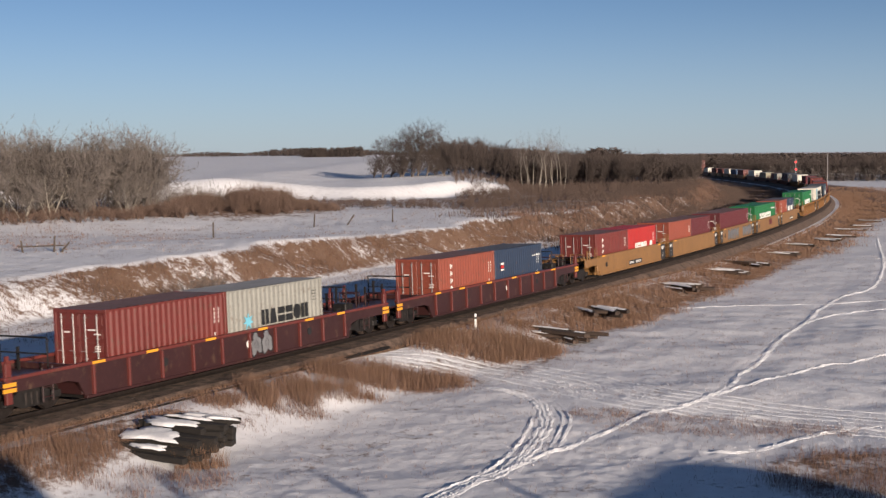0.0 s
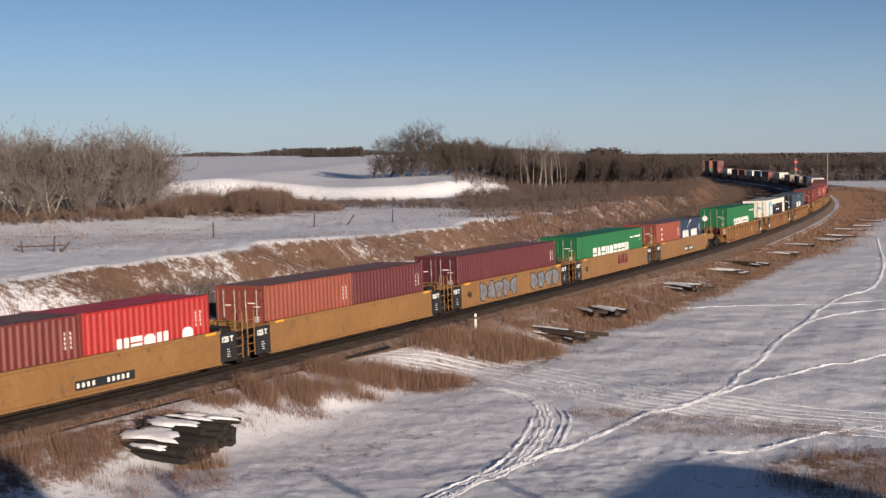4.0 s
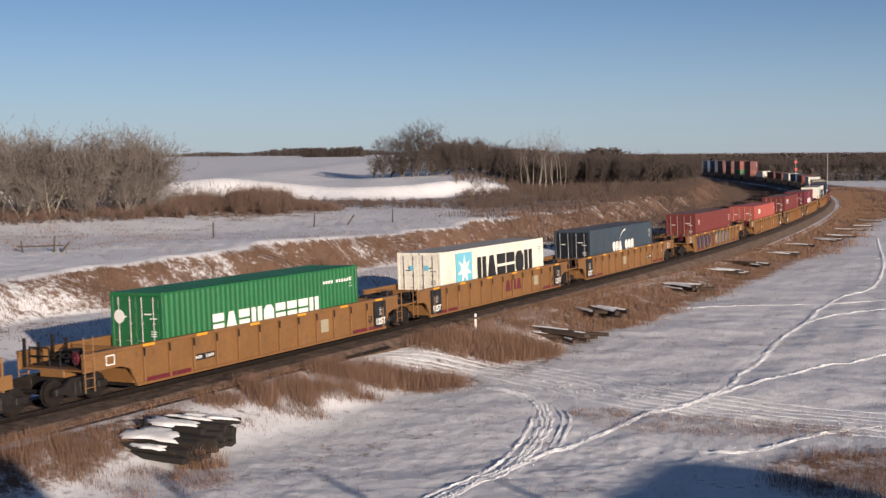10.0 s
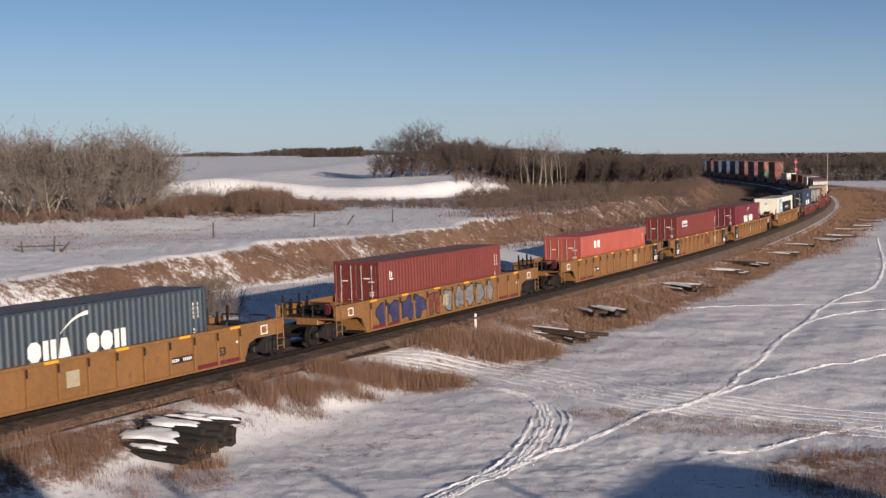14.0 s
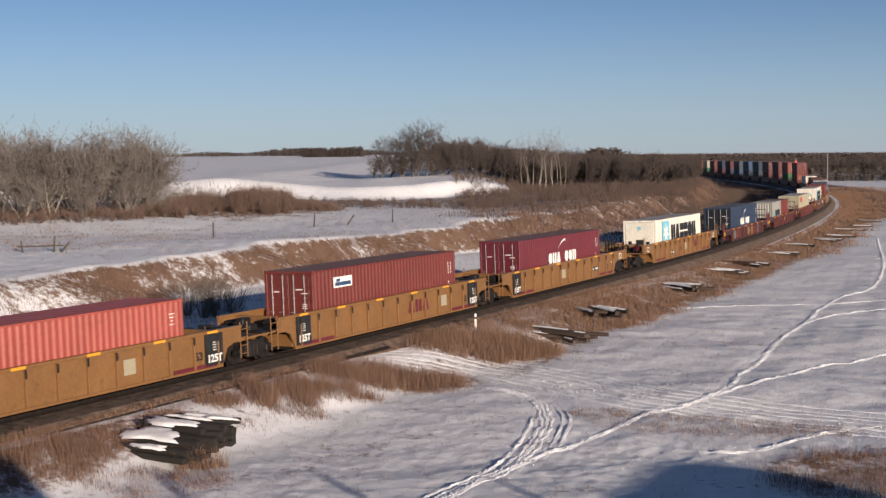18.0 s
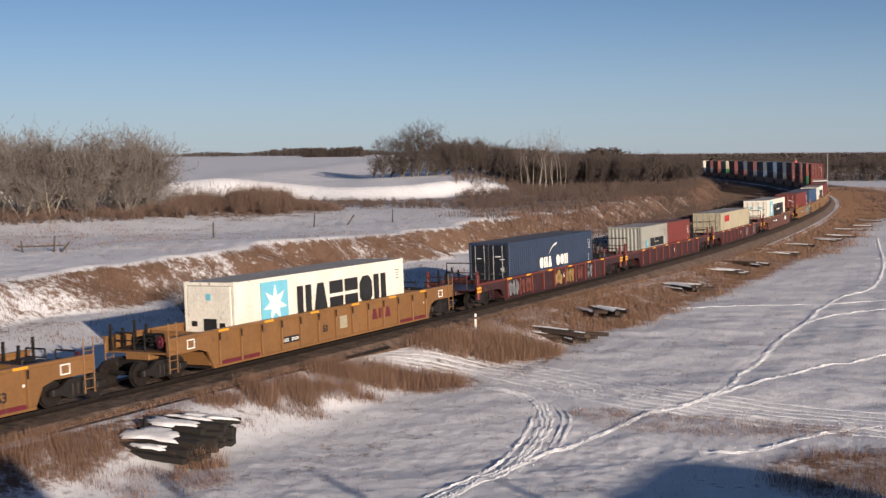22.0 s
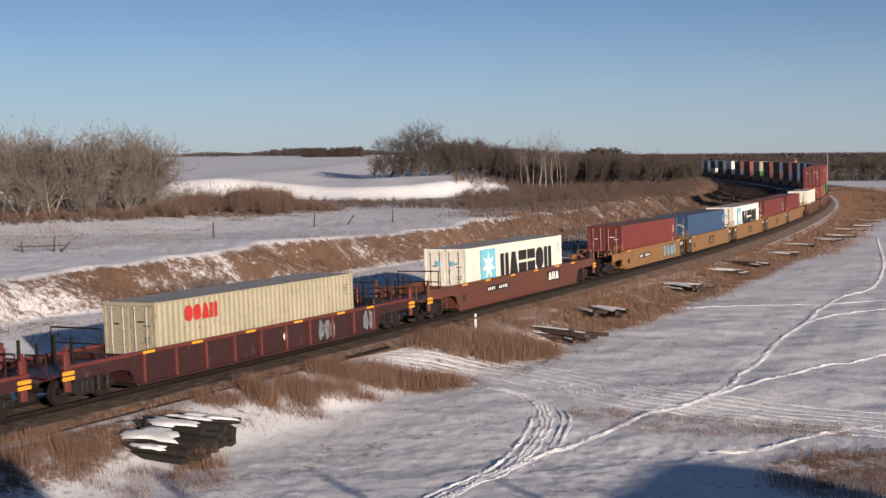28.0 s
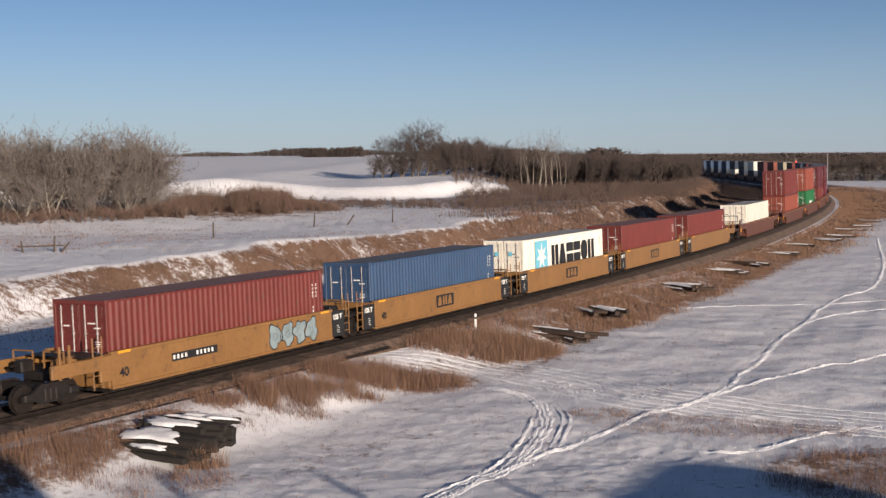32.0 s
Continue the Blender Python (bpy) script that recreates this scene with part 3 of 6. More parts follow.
# bare trees: limbs as tapered tubes, twigs as thin slivers
def grow(seed, height, stems=1, spread=0.35, levels=4, twig=0.9, twigs=7, lean=0.15, r0=None, first=0.3):
    r = np.random.RandomState(seed)
    tubes, slivers = [], []
    r0 = r0 or height * 0.014

    def branch(p, d, length, rad, level):
        steps = 4 if level < 2 else 3
        for i in range(steps):
            d = d + r.normal(0, 0.10, 3) + np.array([0, 0, 0.05])
            d = d / np.linalg.norm(d)
            q = p + d * length / steps
            ra, rb = rad * (1 - 0.75 * i / steps), rad * (1 - 0.75 * (i + 1) / steps)
            tubes.append((p, q, ra, rb, level))
            f = (i + 1) / steps
            if level < levels and (level > 0 or f > first):
                for _ in range(2 if level < 2 else r.randint(1, 3)):
                    side = r.normal(0, 1, 3)
                    side -= d * side.dot(d)
                    side /= np.linalg.norm(side)
                    nd = d * (1 - spread) + side * (0.45 + spread * 0.6) + np.array([0, 0, 0.15])
                    branch(p + d * length / steps * r.uniform(0.2, 1), nd / np.linalg.norm(nd), length * r.uniform(0.42, 0.62), rb * 0.7, level + 1)
            if level >= levels - 1:
                for _ in range(twigs):
                    o = p + (q - p) * r.uniform(0, 1)
                    td = d + r.normal(0, 0.55, 3) + np.array([0, 0, 0.2])
                    td /= np.linalg.norm(td)
                    slivers.append((o, o + td * twig * r.uniform(0.5, 1.2)))
            p = q

    for k in range(stems):
        a = r.uniform(0, 6.28)
        off = np.array([math.cos(a), math.sin(a), 0]) * (0.0 if stems == 1 else r.uniform(0.1, 0.5) * height * 0.09)
        d = np.array([math.cos(a) * lean * (1 if stems > 1 else 0.3), math.sin(a) * lean * (1 if stems > 1 else 0.3), 1.0])
        branch(off - np.array([0, 0, 0.2]), d / np.linalg.norm(d), height * r.uniform(0.62, 0.8), r0 * r.uniform(0.7, 1.1), 0)
    return tubes, slivers


def tube_tris(tubes, sides=5):
    out = []
    for p, q, ra, rb, _ in tubes:
        d = q - p
        d = d / (np.linalg.norm(d) + 1e-9)
        u = np.cross(d, [0.3, 0.9, 0.2])
        u /= np.linalg.norm(u)
        v = np.cross(d, u)
        ring = [math.cos(2 * math.pi * k / sides) * u + math.sin(2 * math.pi * k / sides) * v for k in range(sides)]
        for k in range(sides):
            a, b = ring[k], ring[(k + 1) % sides]
            out.append((p + a * ra, p + b * ra, q + b * rb))
            out.append((p + a * ra, q + b * rb, q + a * rb))
    return np.array(out)


def sliver_tris(slivers, width, seed=1):
    r = np.random.RandomState(seed)
    a, b = np.array([s[0] for s in slivers]), np.array([s[1] for s in slivers])
    side = np.cross(b - a, r.normal(0, 1, a.shape))
    side /= np.linalg.norm(side, axis=1, keepdims=True) + 1e-9
    w = width * r.uniform(0.6, 1.2, (len(a), 1))
    return np.stack([a - side * w / 2, a + side * w / 2, b], 1)


def tree_meshes(seed, height, bark, twig_mat, width=0.03, split=2, **kw):
    tubes, slivers = grow(seed, height, **kw)
    thick = [t for t in tubes if t[4] < split]
    thin = [t for t in tubes if t[4] >= split]
    trunk = soup("trunk", tube_tris(thick, 6), bark)
    limbs = np.concatenate([tube_tris(thin, 3), sliver_tris(slivers, width, seed)])
    return trunk, soup("crown", limbs, twig_mat)


def stand(meshes, x, y, label, scale=1.0, turn=0.0, group="", name="tree", category="tree"):
    z = float(ground_z([x], [y])[0])
    t = empty(name, label, category, group)
    t.location, t.rotation_euler, t.scale = (x, y, z), (0, 0, turn), (scale, scale, scale)
    part("trunk", meshes[0], t)
    part("crown", meshes[1], t)
    return t


# thicket on the upper field
GREY_TREES = [tree_meshes(40 + k, 8.0, PALE_BARK if k % 2 else BARK, TWIG, 0.038, stems=5 + k % 3, spread=0.38, levels=3, twigs=2, twig=0.5, lean=0.46, first=0.44, r0=0.085) for k in range(6)]
rr = random.Random(5)
for i in range(20):
    f = i / 19
    x = -44.0 + 12.6 * f + rr.uniform(-1.0, 1.0)
    y = 112 + 13 * f + rr.uniform(-3, 13)
    stand(GREY_TREES[0 if (f > 0.7 and rr.random() < 0.6) else rr.randrange(6)], x, y, "bare grey multi-stemmed willow in the thicket", rr.uniform(0.86, 1.06) * (0.97 + 0.06 * math.sin(f * 9)), rr.uniform(0, 6.28), "trees of the thicket")
for i in range(4):
    f = i / 3
    stand(GREY_TREES[i % 6], -42.5 + 12.0 * f + rr.uniform(-1, 1), 110 + 11 * f + rr.uniform(-2, 3), "low bare grey willow at the front of the thicket", rr.uniform(0.42, 0.6), rr.uniform(0, 6.28), "trees of the thicket")
# leafless bush in the ditch beyond the track
for k, (bx, by, sc) in enumerate(((-14.1, 67.0, 0.9), (-13.2, 66.6, 1.05), (-12.4, 67.0, 1.05), (-11.7, 67.4, 0.92))):
    DITCH_BUSH = tree_meshes(90 + k, 2.6, BARK, TWIG, 0.012, split=1, stems=11, spread=0.26, levels=1, twigs=4, twig=0.5, lean=0.42, first=0.2, r0=0.022)
    stand(DITCH_BUSH, bx, by, "leafless grey willow bush in the snowy ditch", sc, k * 1.9, "bushes in the ditch", "bush", "bush")
# big bare trees by the snow bank
DARK_TREES = [tree_meshes(70 + k, 10.5, BARK, DARK_TWIG, 0.05, stems=2 + k % 2, spread=0.46, levels=3, twigs=2, twig=0.75, lean=0.30, first=0.22, r0=0.20) for k in range(4)]
for x, y, k, sc in ((-12.2, 214, 0, 0.55), (-10.6, 215, 1, 0.84), (-9.4, 220, 2, 0.78), (-7.4, 216, 3, 1.02), (-5.6, 215, 0, 1.14), (-4.4, 218, 1, 1.10), (-2.9, 216, 2, 0.95), (-1.4, 220, 3, 0.84), (0.4, 218, 1, 0.74), (-0.2, 224, 0, 0.72), (1.9, 222, 2, 0.70)):
    stand(DARK_TREES[k], x, y, "bare dark deciduous tree behind the snow bank", sc * 0.74, k * 1.7 + x, "trees on the snow bank")


def wood(name, label, xs, ys, hs, variants, mat, wide):
    """Many bare trees in one sheet of slivers."""
    z = ground_z(xs, ys)
    parts = []
    for i in range(len(xs)):
        v = variants[i % len(variants)]
        a = rng.uniform(0, 6.28)
        c, s_ = math.cos(a), math.sin(a)
        rot = np.array([[c, -s_, 0], [s_, c, 0], [0, 0, 1]])
        parts.append((v * hs[i]) @ rot.T + np.array([xs[i], ys[i], z[i]]))
    return tagged(new(name, soup(name, np.concatenate(parts), mat)), label, "woodland", kind="stuff")


def small_tree(seed, width, n=46, low=0.12):
    r = np.random.RandomState(seed)
    sl = [(np.zeros(3), np.array([r.normal(0, 0.03), r.normal(0, 0.03), 0.95]))]
    for _ in range(n):
        h = r.uniform(low, 0.92) ** 0.8
        a = r.uniform(0, 6.28)
        ln = 0.30 * (1.05 - h) + 0.08
        o = np.array([0, 0, h * 0.9])
        e = o + np.array([math.cos(a) * ln * r.uniform(0.5, 1), math.sin(a) * ln * r.uniform(0.5, 1), ln * r.uniform(0.5, 1.3)])
        sl.append((o, e))
        for _ in range(3):
            m = o + (e - o) * r.uniform(0.3, 1)
            sl.append((m, m + np.array([r.normal(0, 0.08), r.normal(0, 0.08), r.uniform(0.02, 0.16)])))
    return sliver_tris(sl, width, seed)


def flat_tree(seed, width=0.012, **kw):
    """A whole bare tree one unit high, every limb one sliver."""
    tubes, slivers = grow(seed, 10.0, **kw)
    segs = sliver_tris([(t[0], t[1]) for t in tubes], 1.0, seed)
    mid = (segs[:, 0] + segs[:, 1]) / 2
    w = np.array([max(t[2] * 2.0, width * 10) for t in tubes])[:, None]
    side = segs[:, 1] - segs[:, 0]
    side /= np.linalg.norm(side, axis=1, keepdims=True)
    tip = segs[:, 2]
    a, b, c, d = mid - side * w / 2, mid + side * w / 2, tip + side * w * 0.4, tip - side * w * 0.4
    tris = np.concatenate([np.stack([a, b, c], 1), np.stack([a, c, d], 1), sliver_tris(slivers, width * 10, seed)])
    return tris / tris[:, :, 2].max()


SMALL = [flat_tree(200 + k, 0.006, stems=2 + k % 2, spread=0.22, levels=2, twigs=4, twig=1.15, lean=0.16, first=0.25, r0=0.10) for k in range(8)]


def stemmy(seed, width, stems=18):
    """A leafless bush one unit high: many splayed stems from one root, with side twigs."""
    r = np.random.RandomState(seed)
    sl = []
    for _ in range(stems):
        a, out, up = r.uniform(0, 6.28), r.uniform(0.05, 0.55), r.uniform(0.5, 1.0)
        o = np.array([math.cos(a) * 0.12 * out, math.sin(a) * 0.12 * out, 0])
        e = np.array([math.cos(a) * out, math.sin(a) * out, up])
        sl.append((o, e))
        for _ in range(5):
            m = o + (e - o) * r.uniform(0.25, 0.95)
            sl.append((m, m + np.array([r.normal(0, 0.13), r.normal(0, 0.13), r.uniform(0.08, 0.28)])))
    return sliver_tris(sl, width, seed)


BUSH = [stemmy(120 + k, 0.014) for k in range(5)]


def fill(n, inside, x0, x1, y0, y1):
    xs, ys = np.empty(0), np.empty(0)
    while len(xs) < n:
        x, y = rng.uniform(x0, x1, n * 2), rng.uniform(y0, y1, n * 2)
        k = inside(x, y)
        xs, ys = np.concatenate([xs, x[k]]), np.concatenate([ys, y[k]])
    return xs[:n], ys[:n]


xs, ys = fill(760, lambda x, y: (x < 0.209 * y) & (y > 212 + 0.85 * np.maximum(0, x)) & (y < 300 + 1.2 * x) & (x > 0.004 * y), 0, 110, 205, 440)
wood("woodland", "bare brown aspen wood beside the line", xs, ys, rng.uniform(5.6, 8.2, len(xs)) * (1 - 0.18 * smooth_step(16, 60, xs)) * (1 + 0.10 * waves(xs, ys, 14, 35)), SMALL, DARK_TWIG, 0)
def clear_of_line(x, y):
    """Off the track, and not between it and the open side of the curve."""
    return (line_coords(x, y)[1] > 9) | ((x < 0.207 * y) & (line_coords(x, y)[1] < -8))


xs, ys = fill(850, lambda x, y: (x > 0.19 * y) & (y > 424) & clear_of_line(x, y), 60, 330, 420, 540)
wood("woodland", "bare brown wood beyond the curve", xs, ys, rng.uniform(7.8, 9.8, len(xs)), SMALL, DARK_TWIG, 0)
xs, ys = fill(260, lambda x, y: (x > 0.20 * y) & (y > 418) & clear_of_line(x, y), 80, 220, 414, 432)
wood("saplings", "thin pale saplings at the foot of the far wood", xs, ys, rng.uniform(3.5, 6.0, len(xs)), [flat_tree(230 + k, 0.012, stems=1, levels=1, twigs=1, twig=0.6, lean=0.1, first=0.5, r0=0.16) for k in range(3)], TWIG, 0)
xs, ys = fill(800, lambda x, y: (y > 424) & (x > 0.19 * y) & clear_of_line(x, y), 80, 330, 424, 445)
wood("brush", "dark brush under the far wood", xs, ys, rng.uniform(2.0, 4.0, len(xs)), BUSH, DARK_TWIG, 0)
# pale birches at the wood's edge
BIRCH = [tree_meshes(300 + k, 9.5, PALE_BARK, TWIG, 0.035, split=1, stems=1, spread=0.22, levels=2, twigs=2, twig=0.8, lean=0.35, first=0.55, r0=0.075) for k in range(3)]
for i in range(13):
    stand(BIRCH[i % 3], 14.6 + i * 0.62 + rr.uniform(-0.2, 0.2), 217 + rr.uniform(0, 6), "slender pale-barked birch at the edge of the wood", rr.uniform(0.78, 1.02), i * 1.3, "birches at the wood's edge")
# willow brush before the wood and on the mound
xs, ys = fill(1700, lambda x, y: (y > 150 + 0.9 * np.maximum(0, x)) & (y < 214 + 0.8 * np.maximum(0, x)) & (x < 0.208 * y) & (x > 2), 0, 55, 150, 262)
wood("brush", "low brown willow brush before the wood", xs, ys, rng.uniform(0.7, 1.5, len(xs)) * (1 + 0.4 * waves(xs, ys, 9, 32)), BUSH, BRUSH, 0)
for mx, my, wx, wy, n, tall in ((-26.6, 128, 4.2, 8, 520, 1.7), (-19.9, 134, 4.9, 9, 680, 2.2), (-14.5, 139, 3.6, 6, 300, 1.3), (-30.5, 124, 3.0, 5, 200, 1.0)):
    xs, ys = fill(n, lambda x, y: ((x - mx) / wx) ** 2 + ((y - my) / wy) ** 2 + 0.35 * waves(x, y, 3.5, 36) < 0.9, mx - 8, mx + 8, my - 14, my + 14)
    hs = tall * rng.uniform(0.4, 1.1, n) * (1 - 0.6 * np.minimum(1, ((xs - mx) / wx) ** 2)) * (1 + 0.3 * waves(xs, ys, 3.0, 31))
    wood("brush", "red-brown willow brush on the mound", xs, ys, hs, BUSH, WILLOW, 0)
xs, ys = fill(700, lambda x, y: (waves(x, y, 5, 38) > -0.35) & (y > 104 + 0.9 * (x + 44)) & (y < 120 + 0.9 * (x + 44)), -46, -24, 100, 142)
wood("brush", "red-brown brush under the thicket", xs, ys, rng.uniform(0.5, 1.5, len(xs)) * (1 + 0.4 * waves(xs, ys, 5, 33)), BUSH, WILLOW, 0)
xs, ys = fill(620, lambda x, y: (y > 146) & (y < 160 + np.maximum(0, x)) & (waves(x, y, 6, 37) > -0.4), -22, 12, 146, 172)
wood("brush", "low brown brush below the snow bank", xs, ys, rng.uniform(0.4, 1.15, len(xs)), BUSH, BRUSH, 0)
xs, ys = fill(1500, lambda x, y: (line_coords(x, y)[1] < -6) & (line_coords(x, y)[1] > -30) & (y > 140 + 20 * waves(x, y, 12, 39)) & (y < 420) & (x < 0.245 * y), 10, 100, 130, 420)
wood("brush", "brown brush inside the curve", xs, ys, rng.uniform(0.4, 1.0, len(xs)), BUSH, BRUSH, 0)
xs, ys = fill(130, lambda x, y: (y > 122 + 0.9 * (x + 44)) & (y < 134 + 0.9 * (x + 44)), -50, -25, 110, 150)
wood("brush", "grey willow scrub behind the thicket", xs, ys, rng.uniform(1.6, 3.6, len(xs)), BUSH, TWIG, 0)
# far tree line round the horizon
FAR_BUSH = [small_tree(140 + k, 0.06, 11, 0.0) * np.array([2.2, 2.2, 1]) for k in range(5)]
a = rng.uniform(-0.55, 0.55, 5200)
d = rng.uniform(1700, 2100, 5200)
patch = 0.75 + 0.25 * np.sin(a * 40) + 0.2 * np.sin(a * 97 + 1)
wood("treeline", "far dark tree line on the horizon", d * np.sin(a), d * np.cos(a), np.where(a > 0.09, rng.uniform(4, 7, 5200), rng.uniform(6, 11, 5200) * patch), FAR_BUSH, DARK_TWIG, 0)
xs, ys = fill(260, lambda x, y: y > 0, -136, -78, 1180, 1230)
wood("treeline", "clump of trees in the far field", xs, ys, rng.uniform(5, 10, 260), FAR_BUSH, DARK_TWIG, 0)
a = rng.uniform(0.12, 0.5, 1800)
d = rng.uniform(640, 900, 1800)
wood("treeline", "dark woods on the low ground beyond the curve", d * np.sin(a), d * np.cos(a), rng.uniform(7, 9.5, 1800), FAR_BUSH, DARK_TWIG, 0)


# ---------------------------------------------------------------- old ties, posts and signal
OLD_WOOD = material("weathered_black_tie_wood", (0.017, 0.0135, 0.011), 0.9, 0, 0.4, 3.0, 30.0, 0.02, stretch=(0.3, 2, 2))
POST = material("grey_post_wood", (0.075, 0.058, 0.046), 0.9, 0, 0.3, 4.0, 30.0, 0.01)
CAP = material("snow_cap", (0.82, 0.81, 0.80), 0.8, 0, 0.06, 2.0, 12.0, 0.03, spec=0.2)


def tie_bm(length=2.6, w=0.23, h=0.18):
    bm = bmesh.new()
    box(bm, -length / 2, length / 2, -w / 2, w / 2, 0, h, 0.012)
    return bm


def snow_strip(length, w, t, seed):
    """A lumpy strip of snow lying on a tie."""
    r = random.Random(seed)
    bm = bmesh.new()
    n = 9
    rows = []
    for i in range(n):
        f = i / (n - 1)
        wide = w * (0.35 + 0.65 * math.sin(math.pi * min(1, max(0, 0.08 + 0.84 * f))) ** 0.5) * r.uniform(0.75, 1.1)
        x = -length / 2 + length * f
        o = r.uniform(-0.15, 0.15) * w
        rows.append([bm.verts.new((x, o - wide / 2, 0)), bm.verts.new((x, o - wide * 0.2, t * r.uniform(0.7, 1.2))), bm.verts.new((x, o + wide * 0.25, t * r.uniform(0.7, 1.2))), bm.verts.new((x, o + wide / 2, 0))])
    for i in range(n - 1):
        for k in range(3):
            bm.faces.new((rows[i][k], rows[i + 1][k], rows[i + 1][k + 1], rows[i][k + 1]))
    bmesh.ops.recalc_face_normals(bm, faces=bm.faces)
    return bm


def snow_blob(length, w, t, seed):
    """A ragged slab of snow draped over the ties."""
    r = random.Random(seed)
    bm = bmesh.new()
    n = 22
    ph = [r.uniform(0, 6.28) for _ in range(4)]
    rings = []
    for scale, up in ((1.0, -0.02), (0.9, t * 0.7), (0.5, t)):
        ring = []
        for k in range(n):
            a = 2 * math.pi * k / n
            f = scale * (1 + 0.18 * math.sin(3 * a + ph[0]) + 0.16 * math.sin(5 * a + ph[1]) + 0.15 * math.sin(9 * a + ph[2]))
            ring.append(bm.verts.new((length / 2 * math.copysign(abs(math.cos(a)) ** 0.6, math.cos(a)) * f, w / 2 * math.copysign(abs(math.sin(a)) ** 0.7, math.sin(a)) * f, up + r.uniform(-0.012, 0.012))))
        rings.append(ring)
    for q in range(2):
        for k in range(n):
            bm.faces.new((rings[q][k], rings[q][(k + 1) % n], rings[q + 1][(k + 1) % n], rings[q + 1][k]))
    bm.faces.new(rings[2])
    return bm


BROWN_WOOD = material("weathered_brown_tie_wood", (0.055, 0.036, 0.026), 0.9, 0, 0.4, 3.0, 30.0, 0.02, stretch=(0.3, 2, 2), per_object=0.4)
tie_meshes = [done(tie_bm(2.6 + 0.1 * k), "old_tie", OLD_WOOD) for k in range(3)]
brown_ties = [done(tie_bm(2.5 + 0.12 * k), "old_tie", BROWN_WOOD) for k in range(3)]
snow_meshes = [done(snow_strip(2.2, 0.25, 0.06, 60 + k), "snow", CAP, True) for k in range(4)]


def tie_pile(x, y, turn, layout, label, meshes):
    """layout: rows of (along, across, up, yaw, tilt, snow)."""
    pile = empty("tie_pile", label, "tie pile", "piles of old ties")
    pile.location, pile.rotation_euler = (x, y, float(ground_z([x], [y])[0])), (0, 0, radians(turn))
    for i, (a, b, up, yaw, tilt, snowy) in enumerate(layout):
        t = part("old_tie", meshes[i % 3], pile, at=(a, b, up), turn=(tilt, 0, yaw))
        if snowy:
            part("snow", snow_meshes[i % 4], t, at=(0, 0, 0.18), label="strip of snow lying on the tie")
    return pile


rr = random.Random(9)
big = []
for layer, count, y0 in ((0, 10, -1.45), (1, 9, -1.25), (2, 8, -0.9), (3, 5, -0.1)):
    for k in range(count):
        big.append((rr.uniform(-0.22, 0.22), y0 + k * 0.29 + rr.uniform(-0.04, 0.04), 0.19 * layer, rr.uniform(-13, 13), rr.uniform(-10, 10) if layer else 0, False))
stack = tie_pile(-8.07, 36.5, -20, big, "stack of old black ties with snow lying on top", tie_meshes)
for k, (a, b, up, ln, w, yaw, tilt) in enumerate(((0.35, 1.12, 0.77, 1.9, 0.22, -7, 0), (-0.1, 0.72, 0.78, 1.5, 0.22, -8, -4), (-0.3, 0.05, 0.77, 1.9, 0.60, -9, 5), (-0.4, -0.85, 0.575, 2.0, 0.85, -4, 9), (-0.1, -1.4, 0.35, 1.2, 0.30, -3, 6), (0.75, 0.9, 0.78, 0.9, 0.14, -2, 0))):
    part("snow", done(snow_blob(ln, w, 0.055, 80 + k), "snow", CAP, True), stack, at=(a, b, up), turn=(tilt, 0, yaw), label="slab of snow on the ties")
for x, y, n in ((5.9, 59.4, 12), (8.2, 66.2, 10), (15.4, 79.4, 10), (21.6, 91.0, 8), (24.4, 97.6, 7), (30.2, 108.6, 5), (34.8, 119.2, 4), (40.3, 128.0, 5), (43.6, 133.5, 4), (48.8, 146.0, 4), (53.3, 155.0, 3), (57.8, 166.0, 3)):
    lay = [(rr.uniform(-0.7, 0.7), ((k % 5) - 2) * 0.36 + rr.uniform(-0.1, 0.1), 0.17 * (k // 5) + 0.05, rr.uniform(-24, 24), rr.uniform(-14, 14), rr.random() < 0.75) for k in range(n)]
    tie_pile(x, y, rr.uniform(-58, -38), lay, "old brown ties dropped in the grass, partly snow-covered", brown_ties)


def fence_post(x, y, h, lean=0.0, turn=0.0):
    bm = bmesh.new()
    rod(bm, (0, 0, -0.3), (0, 0, h), 0.075, 0.06, 8)
    me = done(bm, "fence_post", POST)
    p = tagged(new("fence_post", me), "weathered grey wooden fence post in the snow" if abs(lean) < 8 else "leaning grey wooden fence post in the snow", "fence post", "fence posts")
    p.location, p.rotation_euler = (x, y, float(ground_z([x], [y])[0])), (0, radians(lean), turn)
    return p


for x, y, h, lean in ((-18.49, 98.27, 1.28, 0), (-11.85, 112.3, 1.25, 3), (-8.9, 113.6, 1.2, 34), (-4.85, 118.1, 1.25, 0), (-28.3, 82.0, 0.8, -6), (-26.3, 82.4, 1.1, 3), (-25.7, 82.0, 0.9, 40)):
    fence_post(x, y, h, lean)
rail_bm = bmesh.new()
rod(rail_bm, (-28.6, 82.0, 1.95), (-25.6, 82.3, 2.0), 0.05, 0.04, 6)
tagged(new("fence_rail", done(rail_bm, "fence_rail", POST)), "broken grey fence rail across two posts", "fence rail")

marker = empty("marker_post", "white marker post standing beside the track", "marker post")
mx, my, _ = on_line(-3.5, 3.3)
marker.location = (mx, my, float(ground_z([mx], [my])[0]))
bm = bmesh.new()
box(bm, -0.05, 0.05, -0.05, 0.05, -0.2, 0.85, 0.01)
part("post", bm, marker, WHITE)
bm = bmesh.new()
box(bm, -0.055, 0.055, -0.055, 0.055, 0.6, 0.7)
part("band", bm, marker, BLACK, label="dark band")

